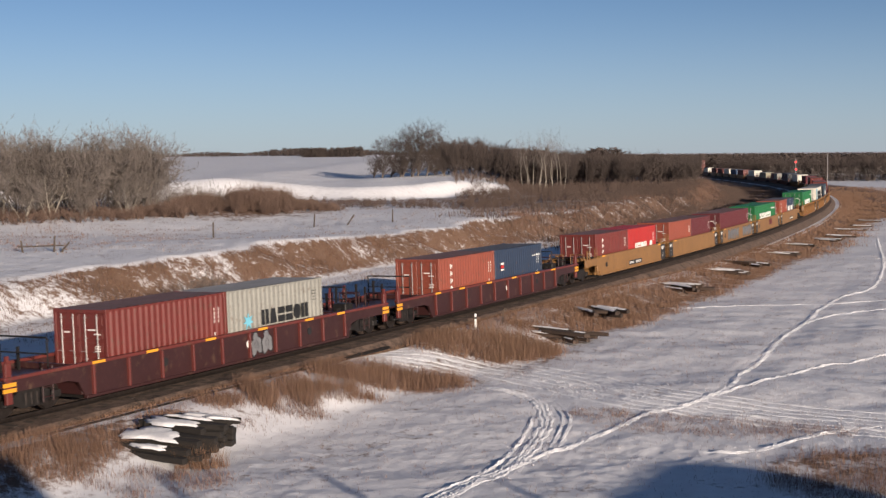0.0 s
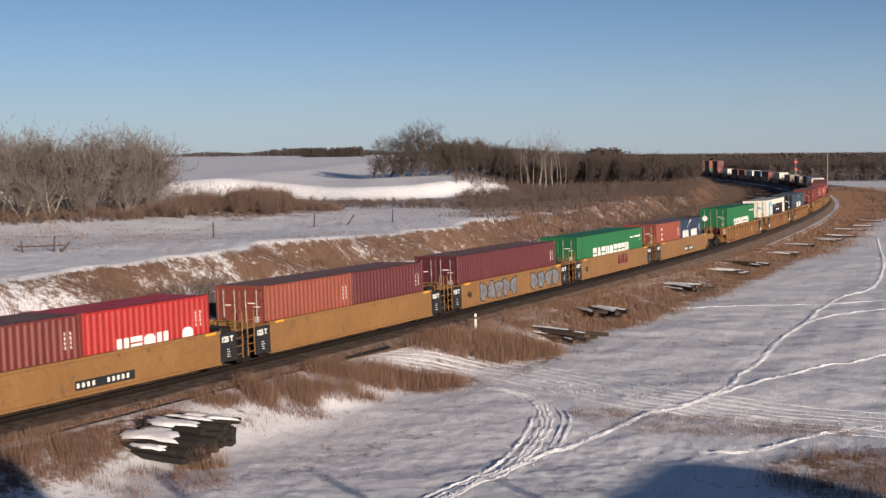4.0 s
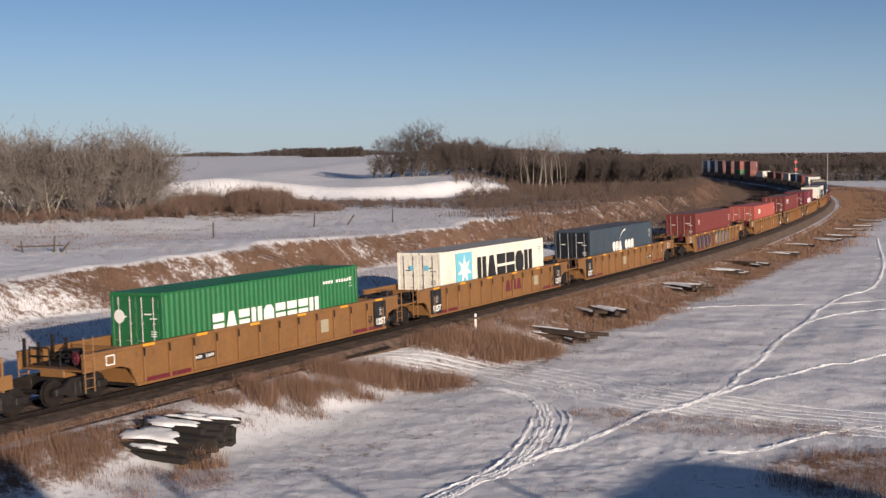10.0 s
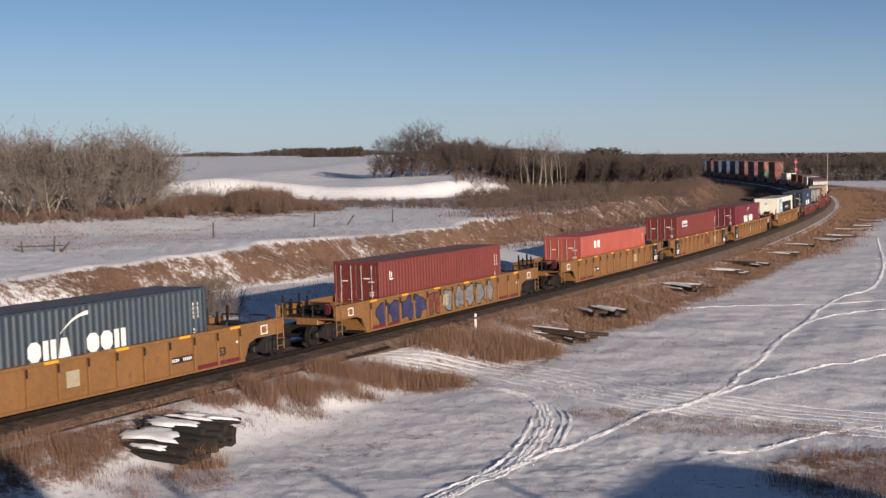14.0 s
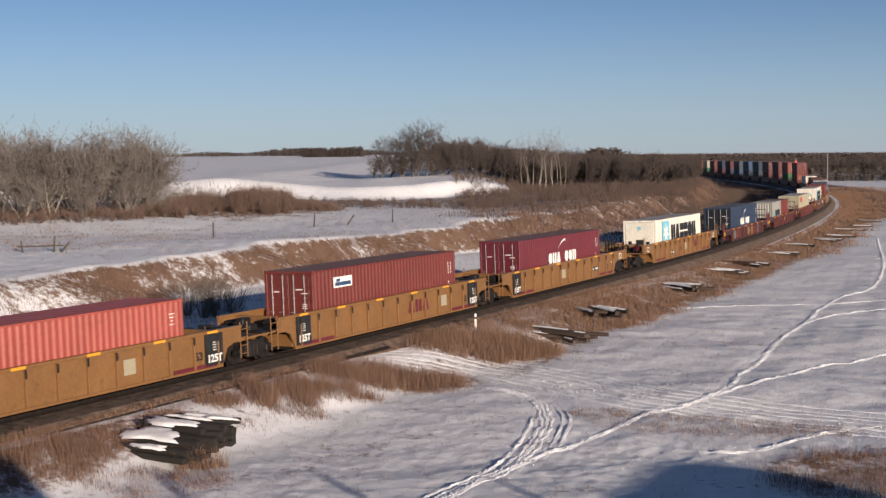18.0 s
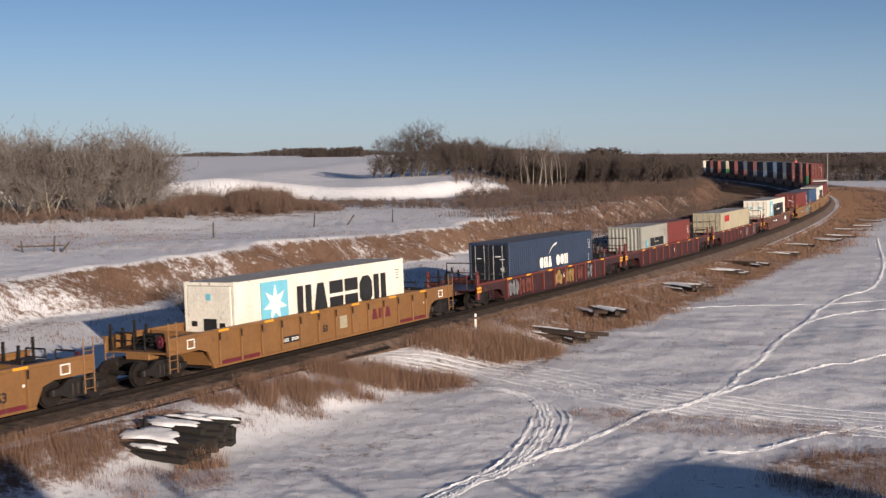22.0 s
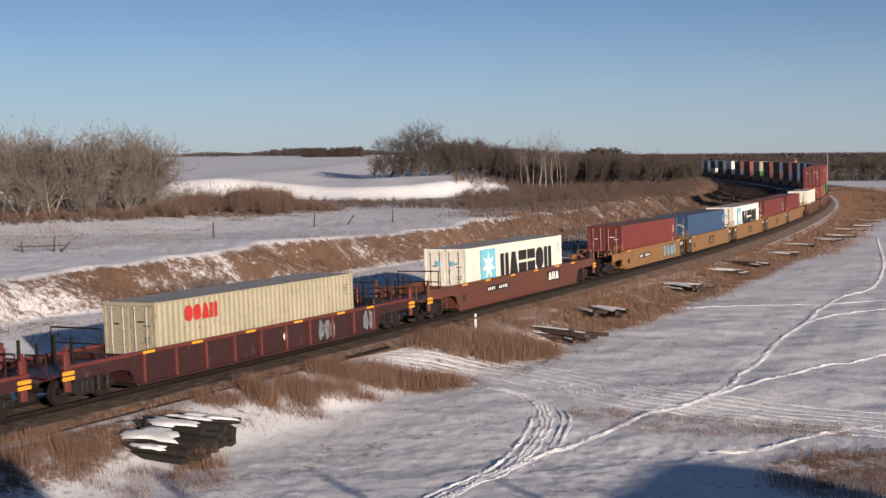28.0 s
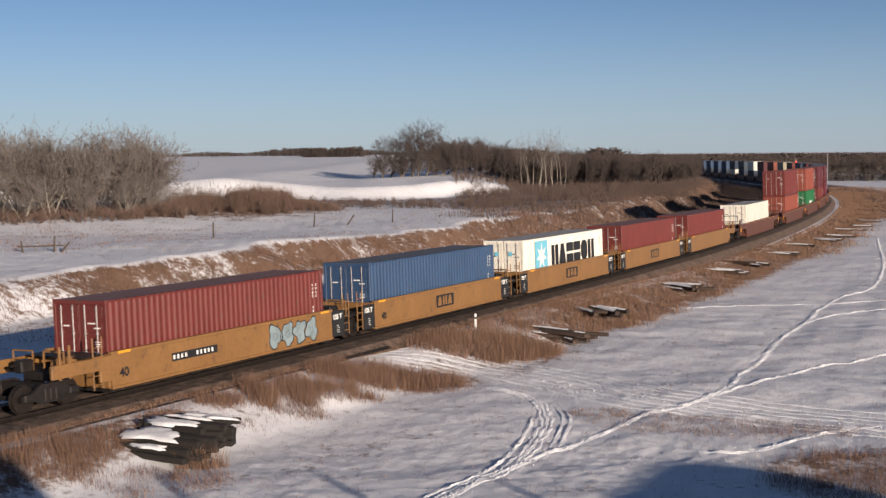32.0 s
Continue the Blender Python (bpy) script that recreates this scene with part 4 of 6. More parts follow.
bm = bmesh.new()
for a_, b_ in (((0, 0, -0.2), (0.03, 0, 0.75)), ((0.03, 0, 0.75), (0.14, 0, 0.88)), ((0.14, 0, 0.88), (0.18, 0, 0.72))):
    rod(bm, a_, b_, 0.025, n=6)
hook = tagged(new("bent_stake", done(bm, "bent_stake", POST)), "thin bent stake standing in the grass by the track", "stake")
hx, hy, _ = on_line(-1.2, 3.6)
hook.location = (hx, hy, float(ground_z([hx], [hy])[0]))

LAMP = bpy.data.materials.new("red_signal_lamp")
LAMP.use_nodes = True
LAMP.node_tree.nodes["Principled BSDF"].inputs["Base Color"].default_value = (0.1, 0.0, 0.0, 1)
LAMP.node_tree.nodes["Principled BSDF"].inputs["Emission Color"].default_value = (1.0, 0.0, 0.0, 1)
LAMP.node_tree.nodes["Principled BSDF"].inputs["Emission Strength"].default_value = 3.0


def signal(x, y, top, lamps):
    z = float(ground_z([x], [y])[0])
    sg = empty("railway_signal", "tall railway signal mast with red lamps lit" if lamps else "tall grey lineside mast", "signal")
    sg.location = (x, y, z)
    bm = bmesh.new()
    rod(bm, (0, 0, -0.2), (0, 0, top - z), 0.09, 0.08, 8)
    part("mast", bm, sg, GALV)
    for zz in lamps:
        bm = bmesh.new()
        rod(bm, (0, -0.12, zz - z), (0, 0.0, zz - z), 0.5, n=20)
        h = part("target", bm, sg, BLACK, label="round black target")
        bm = bmesh.new()
        rod(bm, (0, -0.2, zz - z), (0, -0.13, zz - z), 0.28, n=16)
        part("lamp", bm, h, LAMP, label="glowing red lamp")
    return sg


signal(102.5, 355.0, 5.2, (4.3, 2.2))
signal(109.5, 348.0, 7.0, ())

# ---------------------------------------------------------------- tracks trodden and driven in the snow
TRODDEN = material("trodden_bright_snow", (0.90, 0.89, 0.88), 0.7, 0, 0.05, 2.5, 18.0, 0.02, spec=0.25)


def smooth_line(points, step):
    """Points every step along a soft curve through the given ones."""
    p = [Vector((*q, 0)) for q in points]
    p = [p[0] * 2 - p[1]] + p + [p[-1] * 2 - p[-2]]
    out = []
    for i in range(1, len(p) - 2):
        n = max(2, int((p[i + 1] - p[i]).length / step))
        for k in range(n):
            t = k / n
            a, b, c, d = p[i - 1], p[i], p[i + 1], p[i + 2]
            out.append(0.5 * ((2 * b) + (c - a) * t + (2 * a - 5 * b + 4 * c - d) * t * t + (3 * b - a - 3 * c + d) * t ** 3))
    return np.array([(v.x, v.y) for v in out])


def trail(name, label, points, width, lump, step=0.07, shift=0.0, seed=1, across=11, ruts=False):
    """A lumpy ribbon of kicked-up snow on the ground."""
    r = np.random.RandomState(seed)
    c = smooth_line(points, step)
    d = np.gradient(c, axis=0)
    d /= np.linalg.norm(d, axis=1, keepdims=True)
    nrm = np.stack([-d[:, 1], d[:, 0]], -1)
    f = np.concatenate([[-1], np.linspace(-0.92, 0.92, across - 2), [1]])
    k = np.arange(len(c)) * step
    w = width / 2 * (1 + 0.16 * np.sin(k * 3.1 + seed) + 0.10 * np.sin(k * 7.7 + 2 * seed))
    ends = np.clip(np.minimum(k, k[-1] - k) / 0.9, 0.05, 1)
    w = w * (0.35 + 0.65 * ends)
    side = f[None, :] * w[:, None] + shift + (0.05 * np.sin(k * 1.9 + seed) + 0.03 * np.sin(k * 5.3))[:, None] * width
    X, Y = c[:, 0:1] + nrm[:, 0:1] * side, c[:, 1:2] + nrm[:, 1:2] * side
    g = ground_z(X, Y).reshape(X.shape)
    F = np.broadcast_to(f[None, :], X.shape)
    rough = r.normal(0, 1, X.shape)
    rough[1:] = 0.65 * rough[1:] + 0.5 * rough[:-1]
    strong = np.clip(0.85 + 0.35 * np.sin(k * 2.3 + seed) + 0.25 * np.sin(k * 6.1), 0.25, 1.5)[:, None]
    if ruts:
        # tread marks: each rib steep on one side
        saw = ((F + 1) * 1.5) % 1.0
        saw = np.where(saw < 0.4, saw / 0.4, (1 - saw) / 0.6)
        rise = lump * (0.15 + 0.7 * saw) + lump * 0.26 * rough
    else:
        rise = lump * strong * np.where(F < -0.2, (F + 1) / 0.8, (1 - F) / 1.2) + lump * 0.26 * rough
    rise = rise * (1 - np.abs(F) ** 6) * ends[:, None]
    Z = g + np.where(np.abs(F) > 0.98, -0.05, np.maximum(rise, 0.0) + 0.004)
    n, m = X.shape
    verts = np.stack([X, Y, Z], -1).reshape(-1, 3)
    i, j = np.arange(n - 1)[:, None] * m, np.arange(m - 1)[None, :]
    quads = np.stack([i + j, i + m + j, i + m + j + 1, i + j + 1], -1).reshape(-1, 4)
    me = mesh_from(name, verts.tolist(), quads.tolist(), TRODDEN, False)
    if me.polygons[len(me.polygons) // 2].normal.z < 0:
        me.flip_normals()
    return tagged(new(name, me), label, "snow trail", kind="structure")


MAIN = [(-0.7, 31.1), (-0.1, 31.6), (1.0, 33.6), (1.9, 35.1), (3.0, 36.9), (3.77, 37.6), (4.84, 39.1), (5.98, 40.6), (6.99, 42.1), (8.37, 43.2), (9.81, 45.2), (11.13, 47.2), (12.36, 50.4),
        (14.29, 54.2), (16.78, 60.4), (19.31, 65.2), (24.0, 75.2), (29.2, 83.0), (36.1, 99.8), (41.9, 116.9), (47.0, 132.0)]
trail("footpath", "bright trodden footpath winding through the snow", MAIN, 0.36, 0.036, 0.06, seed=3)
trail("footpath", "trodden footpath branching off in the snow", [(9.81, 45.2), (11.23, 46.7), (14.04, 49.7), (16.2, 52.2), (18.1, 53.4), (20.5, 55.9), (27.0, 60.5)], 0.30, 0.034, 0.08, seed=4)
trail("footpath", "trodden path across the snow field", [(19.31, 65.2), (20.9, 67.5), (23.15, 69.5), (26.1, 71.5), (33.0, 75.0)], 0.32, 0.03, 0.10, seed=5)
trail("footpath", "faint line of prints across the snow field", [(12.2, 71.5), (19.3, 73.2), (27.5, 75.5), (36.0, 78.0)], 0.26, 0.02, 0.14, seed=6)
trail("footpath", "broken line of lumps of kicked-up snow", [(7.68, 36.9), (8.84, 36.7), (9.83, 37.1), (11.0, 38.1), (11.9, 38.9), (12.9, 39.6), (15.0, 40.6)], 0.38, 0.034, 0.10, seed=7)
THIN = [(-0.95, 31.0), (-0.55, 31.9), (0.19, 33.1), (1.04, 34.4), (1.96, 36.9), (2.34, 38.4), (2.79, 40.2), (3.05, 42.1)]
BROAD = [(-0.69, 30.6), (-0.1, 31.7), (0.82, 33.4), (1.9, 35.2), (3.02, 38.9), (3.38, 40.6), (3.51, 42.6), (3.39, 44.2), (2.97, 45.7), (1.46, 47.4)]
SHORT = [(4.09, 43.9), (4.22, 43.1), (4.21, 41.6), (4.04, 40.4), (3.77, 39.1), (3.41, 37.6)]
trail("wheel_track", "narrow bright wheel rut curving through the snow", THIN, 0.20, 0.034, 0.07, 0.0, 8)
trail("wheel_track", "broad tyre track with tread marks in the snow", BROAD, 0.56, 0.030, 0.05, 0.0, 9, 15, ruts=True)
trail("wheel_track", "short double wheel rut in the snow", SHORT, 0.2, 0.028, 0.07, 0.11, 10)
trail("wheel_track", "short double wheel rut in the snow", SHORT, 0.16, 0.024, 0.07, -0.14, 11)
ROAD = [(-4.6, 51.6), (-2.2, 51.4), (-0.62, 51.7), (1.56, 51.5), (3.16, 50.2), (4.82, 48.2), (6.32, 45.9), (7.57, 44.4), (9.43, 43.2), (11.14, 42.1), (12.81, 41.1), (14.63, 39.9), (18.0, 37.5)]
for k, (sh, wd, up) in enumerate(((-1.5, 0.14, 0.012), (-0.9, 0.2, 0.011), (-0.35, 0.24, 0.014), (0.5, 0.26, 0.015), (1.1, 0.16, 0.010), (1.75, 0.26, 0.014), (2.4, 0.16, 0.010))):
    trail("wheel_track", "faint wheel tracks of a field road under snow", ROAD, wd, up, 0.09, sh, 20 + k, 9, ruts=k % 2 == 0)



def clods(name, label, x, y, size, seed):
    """Small angular lumps of snow lying loose on the ground."""
    r = np.random.RandomState(seed)
    z = ground_z(x, y) - 0.01
    n = len(x)
    h = size * r.uniform(0.5, 1.3, n)
    turn = r.uniform(0, 6.28, n)
    ring = [np.stack([x + h * r.uniform(0.6, 1.2, n) * np.cos(turn + q), y + h * r.uniform(0.6, 1.2, n) * np.sin(turn + q), z], -1) for q in (0.0, 1.57, 3.14, 4.71)]
    tip = np.stack([x + h * r.uniform(-0.3, 0.3, n), y + h * r.uniform(-0.3, 0.3, n), z + h * r.uniform(0.7, 1.2, n)], -1)
    tris = np.concatenate([np.stack([ring[k], ring[(k + 1) % 4], tip], 1) for k in range(4)])
    return tagged(new(name, soup(name, tris, TRODDEN)), label, "snow clods", kind="stuff")


r_ = np.random.RandomState(77)
road_line = smooth_line(ROAD, 0.05)
pick = r_.randint(0, len(road_line), 5200)
clods("snow_clods", "loose clods of snow thrown up along the field road", road_line[pick, 0] + r_.normal(0, 0.9, 5200), road_line[pick, 1] + r_.normal(0, 1.5, 5200), 0.027, 1)
path_line = smooth_line(MAIN, 0.05)
pick = r_.randint(0, len(path_line), 2600)
clods("snow_clods", "small clods of snow kicked out of the footpath", path_line[pick, 0] + r_.normal(0, 0.22, 2600), path_line[pick, 1] + r_.normal(0, 0.22, 2600), 0.028, 2)
clods("snow_clods", "scattered clods of snow on the trodden field", r_.uniform(4, 19, 3600), r_.uniform(34, 49, 3600), 0.024, 3)
fx, fy = r_.uniform(-46, 8, 5200), r_.uniform(78, 150, 5200)
k = (line_coords(fx, fy)[1] < -24) & (waves(fx, fy, 7.0, 61) > -0.2)
clods("snow_clods", "bright humps of snow caught on the stubble of the upper field", fx[k], fy[k], 0.035, 5)
arc_line = smooth_line(BROAD, 0.05)
pick = r_.randint(0, len(arc_line), 1500)
clods("snow_clods", "small clods of snow beside the tyre track", arc_line[pick, 0] + r_.normal(0, 0.3, 1500), arc_line[pick, 1] + r_.normal(0, 0.3, 1500), 0.022, 4)

# unseen posts added on the high ground behind, placed so that their shadows reach into the snow
for tip_x, tip_y in ((-8.28, 34.4), (-3.6, 34.4), (1.53, 33.4)):
    foot_x, foot_y = tip_x + 36 * 0.4695, tip_y - 36 * 0.8829
    g0, top = float(ground_z([foot_x], [foot_y])[0]), float(ground_z([tip_x], [tip_y])[0]) + 36 * 0.198
    bm = bmesh.new()
    rod(bm, (0, 0, -0.3), (0, 0, max(0.6, top - g0)), 0.13, 0.11, 10)
    q = tagged(new("guard_post", done(bm, "guard_post", POST)), "stout wooden post on the high ground", "post", "posts on the high ground")
    q.location = (foot_x, foot_y, g0)

# ---------------------------------------------------------------- containers
WIDE = 2.44
panel_cache = {}


def corrugated(length, height, period=0.28, depth=0.036):
    """A wall of trapezoid folds in the plane y = 0, folds towards -y."""
    key = ("wall", round(length, 2), round(height, 2), depth)
    if key not in panel_cache:
        n = max(2, round(length / period))
        p = length / n
        xs, ys = [], []
        for i in range(n):
            x = -length / 2 + i * p
            for f, d in ((0.0, 0), (0.26, 0), (0.5, 1), (0.76, 1)):
                xs.append(x + f * p)
                ys.append(-d * depth + depth / 2)
        xs.append(length / 2)
        ys.append(depth / 2)
        m = len(xs)
        verts = [(x, y, 0) for x, y in zip(xs, ys)] + [(x, y, height) for x, y in zip(xs, ys)]
        back = len(verts)
        verts += [(-length / 2, depth, 0), (length / 2, depth, 0), (length / 2, depth, height), (-length / 2, depth, height)]
        faces = [(i, i + 1, m + i + 1, m + i) for i in range(m - 1)] + [(back + 1, back, back + 3, back + 2)]
        panel_cache[key] = mesh_from("corrugated_wall", verts, faces, PAINT["red"])
    return panel_cache[key]


def cached(key, build, mat):
    if key not in panel_cache:
        bm = bmesh.new()
        build(bm)
        panel_cache[key] = done(bm, str(key[0]), mat)
    return panel_cache[key]


def container_frame(bm, L, H):
    for x in (-L / 2, L / 2 - 0.13):
        for y in (-1.22, 1.09):
            box(bm, x, x + 0.13, y, y + 0.13, 0.15, H - 0.12, 0.012)
    for y in (-1.22, 1.14):
        box(bm, -L / 2 + 0.13, L / 2 - 0.13, y, y + 0.08, 0.02, 0.17)
        box(bm, -L / 2 + 0.13, L / 2 - 0.13, y + 0.01, y + 0.07, H - 0.09, H - 0.02)
    for x in (-L / 2, L / 2 - 0.1):
        box(bm, x, x + 0.1, -1.09, 1.09, 0.02, 0.18)
        box(bm, x, x + 0.1, -1.09, 1.09, H - 0.14, H - 0.02)


def roof_sheet(bm, L):
    n = round(L / 0.42)
    p = (L - 0.2) / n
    prof = []
    for i in range(n):
        x = -L / 2 + 0.1 + i * p
        prof += [(x, -0.02), (x + 0.12 * p, 0.0), (x + 0.6 * p, 0.0), (x + 0.72 * p, -0.02)]
    prof.append((L / 2 - 0.1, -0.02))
    rows = [[bm.verts.new((x, y, z)) for x, z in prof] for y in (-1.14, 1.14)]
    for i in range(len(prof) - 1):
        bm.faces.new((rows[0][i], rows[0][i + 1], rows[1][i + 1], rows[1][i]))
    low = [bm.verts.new((x, y, -0.06)) for x, y in ((-L / 2 + 0.1, -1.14), (L / 2 - 0.1, -1.14), (L / 2 - 0.1, 1.14), (-L / 2 + 0.1, 1.14))]
    bm.faces.new((low[3], low[2], low[1], low[0]))


def door_leaf(bm, H):
    box(bm, 0, 0.05, -0.535, 0.535, 0, H - 0.34, 0.008)
    for k in range(5):
        z = (H - 0.34) * (k + 0.5) / 5
        box(bm, -0.018, 0.0, -0.49, 0.49, z - 0.16, z + 0.16, 0.008)


def lock_bar(bm, H):
    rod(bm, (0, 0, 0.02), (0, 0, H - 0.36), 0.02, n=6)
    for z in (0.1, 0.75, H * 0.55, H - 0.48):
        box(bm, -0.02, 0.045, -0.04, 0.04, z - 0.02, z + 0.02)
    box(bm, -0.035, -0.02, -0.02, 0.2, 0.985, 1.005)


def star(bm, cx, cz, r, y):
    vs = []
    for k in range(14):
        a = math.pi * k / 7 + math.pi / 2
        q = r if k % 2 == 0 else r * 0.42
        vs.append(bm.verts.new((cx + q * math.cos(a), y, cz + q * math.sin(a))))
    f = bm.faces.new(vs)
    r2 = bmesh.ops.extrude_face_region(bm, geom=[f])
    bmesh.ops.translate(bm, vec=(0, 0.012, 0), verts=[g for g in r2["geom"] if isinstance(g, bmesh.types.BMVert)])


def slab(bm, outline, thick):
    """A thin flat piece with that outline (x, z), facing -y."""
    n = len(outline)
    front, rear = ([bm.verts.new((x, y, z)) for x, z in outline] for y in (-thick, thick))
    bm.faces.new(front)
    for k in range(n):
        bm.faces.new((front[(k + 1) % n], front[k], rear[k], rear[(k + 1) % n]))


def letter_blocks(bm, x0, x1, z0, z1, n, gap=0.18, words=(), thick=0.008, forms=""):
    """A line of plain shapes in place of a maker's name; words: cells left empty. forms: b a block, t a wedge, o a rounded block, p two upright bars, e two level bars."""
    w = (x1 - x0) / n
    for i in range(n):
        if i in words:
            continue
        a, b = x0 + i * w, x0 + (i + 1 - gap) * w
        form = forms[i % len(forms)] if forms else "b"
        c, h = (a + b) / 2, z1 - z0
        if form == "t":
            q = (b - a) * 0.22
            slab(bm, [(a, z0), (b, z0), (c + q, z1), (c - q, z1)], thick)
        elif form == "o":
            q, r = (b - a) * 0.28, h * 0.24
            slab(bm, [(a + q, z0), (b - q, z0), (b, z0 + r), (b, z1 - r), (b - q, z1), (a + q, z1), (a, z1 - r), (a, z0 + r)], thick)
        elif form == "e":
            for q in (0.0, 0.56):
                slab(bm, [(a, z0 + q * h), (b, z0 + q * h), (b, z0 + (q + 0.44) * h), (a, z0 + (q + 0.44) * h)], thick)
        elif form == "p":
            q = (b - a) * 0.40
            slab(bm, [(a, z0), (a + q, z0), (a + q, z1), (a, z1)], thick)
            slab(bm, [(b - q, z0), (b, z0), (b, z1), (b - q, z1)], thick)
        else:
            slab(bm, [(a, z0), (b, z0), (b, z1), (a, z1)], thick)


def swoosh(bm, x0, z0, w, h):
    pts = 9
    lower, upper = [], []
    for i in range(pts):
        f = i / (pts - 1)
        x, z = x0 + w * f, z0 + h * (1 - (1 - f) ** 2)
        t = 0.20 * h * (0.25 + f)
        lower.append((x, z - t * 0.5))
        upper.append((x, z + t * 0.5))
    for i in range(pts - 1):
        quad = [lower[i], lower[i + 1], upper[i + 1], upper[i]]
        vs = [bm.verts.new((x, -0.008, z)) for x, z in quad]
        bm.faces.new(vs)


def mark(thing, name, build, mat, side=-1.236, label=""):
    bm = bmesh.new()
    build(bm)
    return part(name, done(bm, name, mat), thing, at=(0, side, 0), label=label)


LABELS = {"red": "rust-red", "dark_red": "maroon", "wine": "wine-red", "orange": "faded orange-red", "bright_red": "bright red", "salmon": "salmon-red", "green": "bright green",
          "blue": "mid-blue", "navy": "navy blue", "slate": "slate blue", "grey": "pale grey", "beige": "beige", "white": "off-white"}
MOVING = []       # (thing, place along the train, height over the rails)


def container(color, s_front, L=12.19, H=2.896, base=0.26, sign="", smooth_wall=False, end="doors", far=False):
    """A shipping container whose leading end lies at s_front of the train."""
    feet = "twenty-foot" if L < 7 else "forty-foot"
    thing = empty("shipping_container", f"{LABELS[color]} {'smooth' if smooth_wall else 'corrugated'} steel {feet} container riding on a well car", "container", "containers of the train")
    pm = PAINT[color]
    part("frame", cached(("frame", L, H), lambda bm: container_frame(bm, L, H), pm), thing, pm)
    wall_h = H - 0.26
    wall = corrugated(L - 0.26, wall_h, 0.28 if not smooth_wall else 1.2, 0.036 if not smooth_wall else 0.006)
    part("side_wall", wall, thing, pm, (0, -1.19, 0.17))
    part("side_wall", wall, thing, pm, (0, 1.19, 0.17), turn=(0, 0, 180))
    back = corrugated(2.18, H - 0.32)
    part("end_wall", back, thing, pm, (L / 2 - 0.05, 0, 0.18), turn=(0, 0, 90))
    if far or end == "plain":
        part("end_wall", back, thing, pm, (-L / 2 + 0.05, 0, 0.18), turn=(0, 0, -90))
    roof = PAINT["roof_dark"] if color in ("red", "dark_red", "wine", "orange") else PAINT["roof_grey"] if color in ("white", "grey", "beige") else PAINT["roof_blue"] if color in ("blue", "navy", "slate") else pm
    part("roof", cached(("roof", L), lambda bm: roof_sheet(bm, L), pm), thing, roof, (0, 0, H - 0.005), label="dusty weathered roof sheet")
    cast = cached(("casting", 0), lambda bm: box(bm, -0.09, 0.09, -0.082, 0.082, -0.06, 0.06, 0.01), PAINT["red"])
    if not far:
        for x in (-1, 1):
            for y in (-1, 1):
                for z in (0.06, H - 0.06):
                    part("corner_casting", cast, thing, pm, (x * (L / 2 - 0.088), y * 1.141, z))
        if end == "doors":
            for y in (-0.545, 0.545):
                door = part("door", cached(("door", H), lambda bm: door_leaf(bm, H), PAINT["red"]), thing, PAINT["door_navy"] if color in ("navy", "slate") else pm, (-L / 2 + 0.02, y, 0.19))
                for q in (-0.27, 0.27):
                    part("locking_bar", cached(("bar", H), lambda bm: lock_bar(bm, H), GALV), door, GALV, (-0.04, q, 0), label="pale galvanised bar")
            def decals(bm):
                for y, z, w, h in ((0.6, 2.0, 0.26, 0.05), (-0.8, 1.95, 0.3, 0.04), (-0.8, 1.5, 0.24, 0.03), (-0.8, 1.42, 0.24, 0.03), (-0.8, 1.34, 0.24, 0.03), (-0.55, 2.1, 0.34, 0.05)):
                    box(bm, -0.012, 0.004, y - w / 2, y + w / 2, z * H / 2.9, z * H / 2.9 + h)
            bm = bmesh.new()
            decals(bm)
            part("marking", done(bm, "marking", WHITE if color not in ("white", "beige", "grey") else BLACK), thing, at=(-L / 2 - 0.004, 0, 0), label="row of small stencilled bars")
        elif end == "reefer":
            bm = bmesh.new()
            box(bm, -0.02, 0.06, -1.06, 1.06, 0.2, H - 0.16, 0.02)
            part("machinery_panel", done(bm, "machinery_panel", PAINT["white"]), thing, at=(-L / 2, 0, 0), label="white refrigeration unit front")
            bm = bmesh.new()
            box(bm, -0.05, 0.0, -0.35, 0.25, 0.95, 1.5)
            box(bm, -0.045, 0.0, -0.75, -0.5, 1.05, 1.35)
            box(bm, -0.045, 0.0, 0.6, 0.85, 1.2, 1.4)
            part("intake_grille", done(bm, "intake_grille", BLACK), thing, at=(-L / 2, 0, 0), label="black intake openings")
    light = color in ("white", "beige", "grey")
    # stencilled data near the trailing end
    tone = BLACK if light else WHITE
    if not far:
        def data(bm):
            x = L / 2 - 0.6
            if light or color in ("green", "salmon"):
                for k, (w, h) in enumerate(((0.30, 0.03), (0.22, 0.03), (0.12, 0.03), (0.26, 0.02))):
                    box(bm, x - w / 2, x + w / 2, -0.006, 0.006, H - 0.5 - k * 0.12, H - 0.5 - k * 0.12 + h)
            else:
                for q, n in ((-0.16, 9), (0.08, 5)):
                    for k in range(n):
                        if k not in (4, 5):
                            box(bm, x + q, x + q + 0.04, -0.006, 0.006, H - 0.62 - k * 0.15, H - 0.52 - k * 0.15)
        mark(thing, "marking", data, tone, label="stencilled data bars")
    y = -1.236
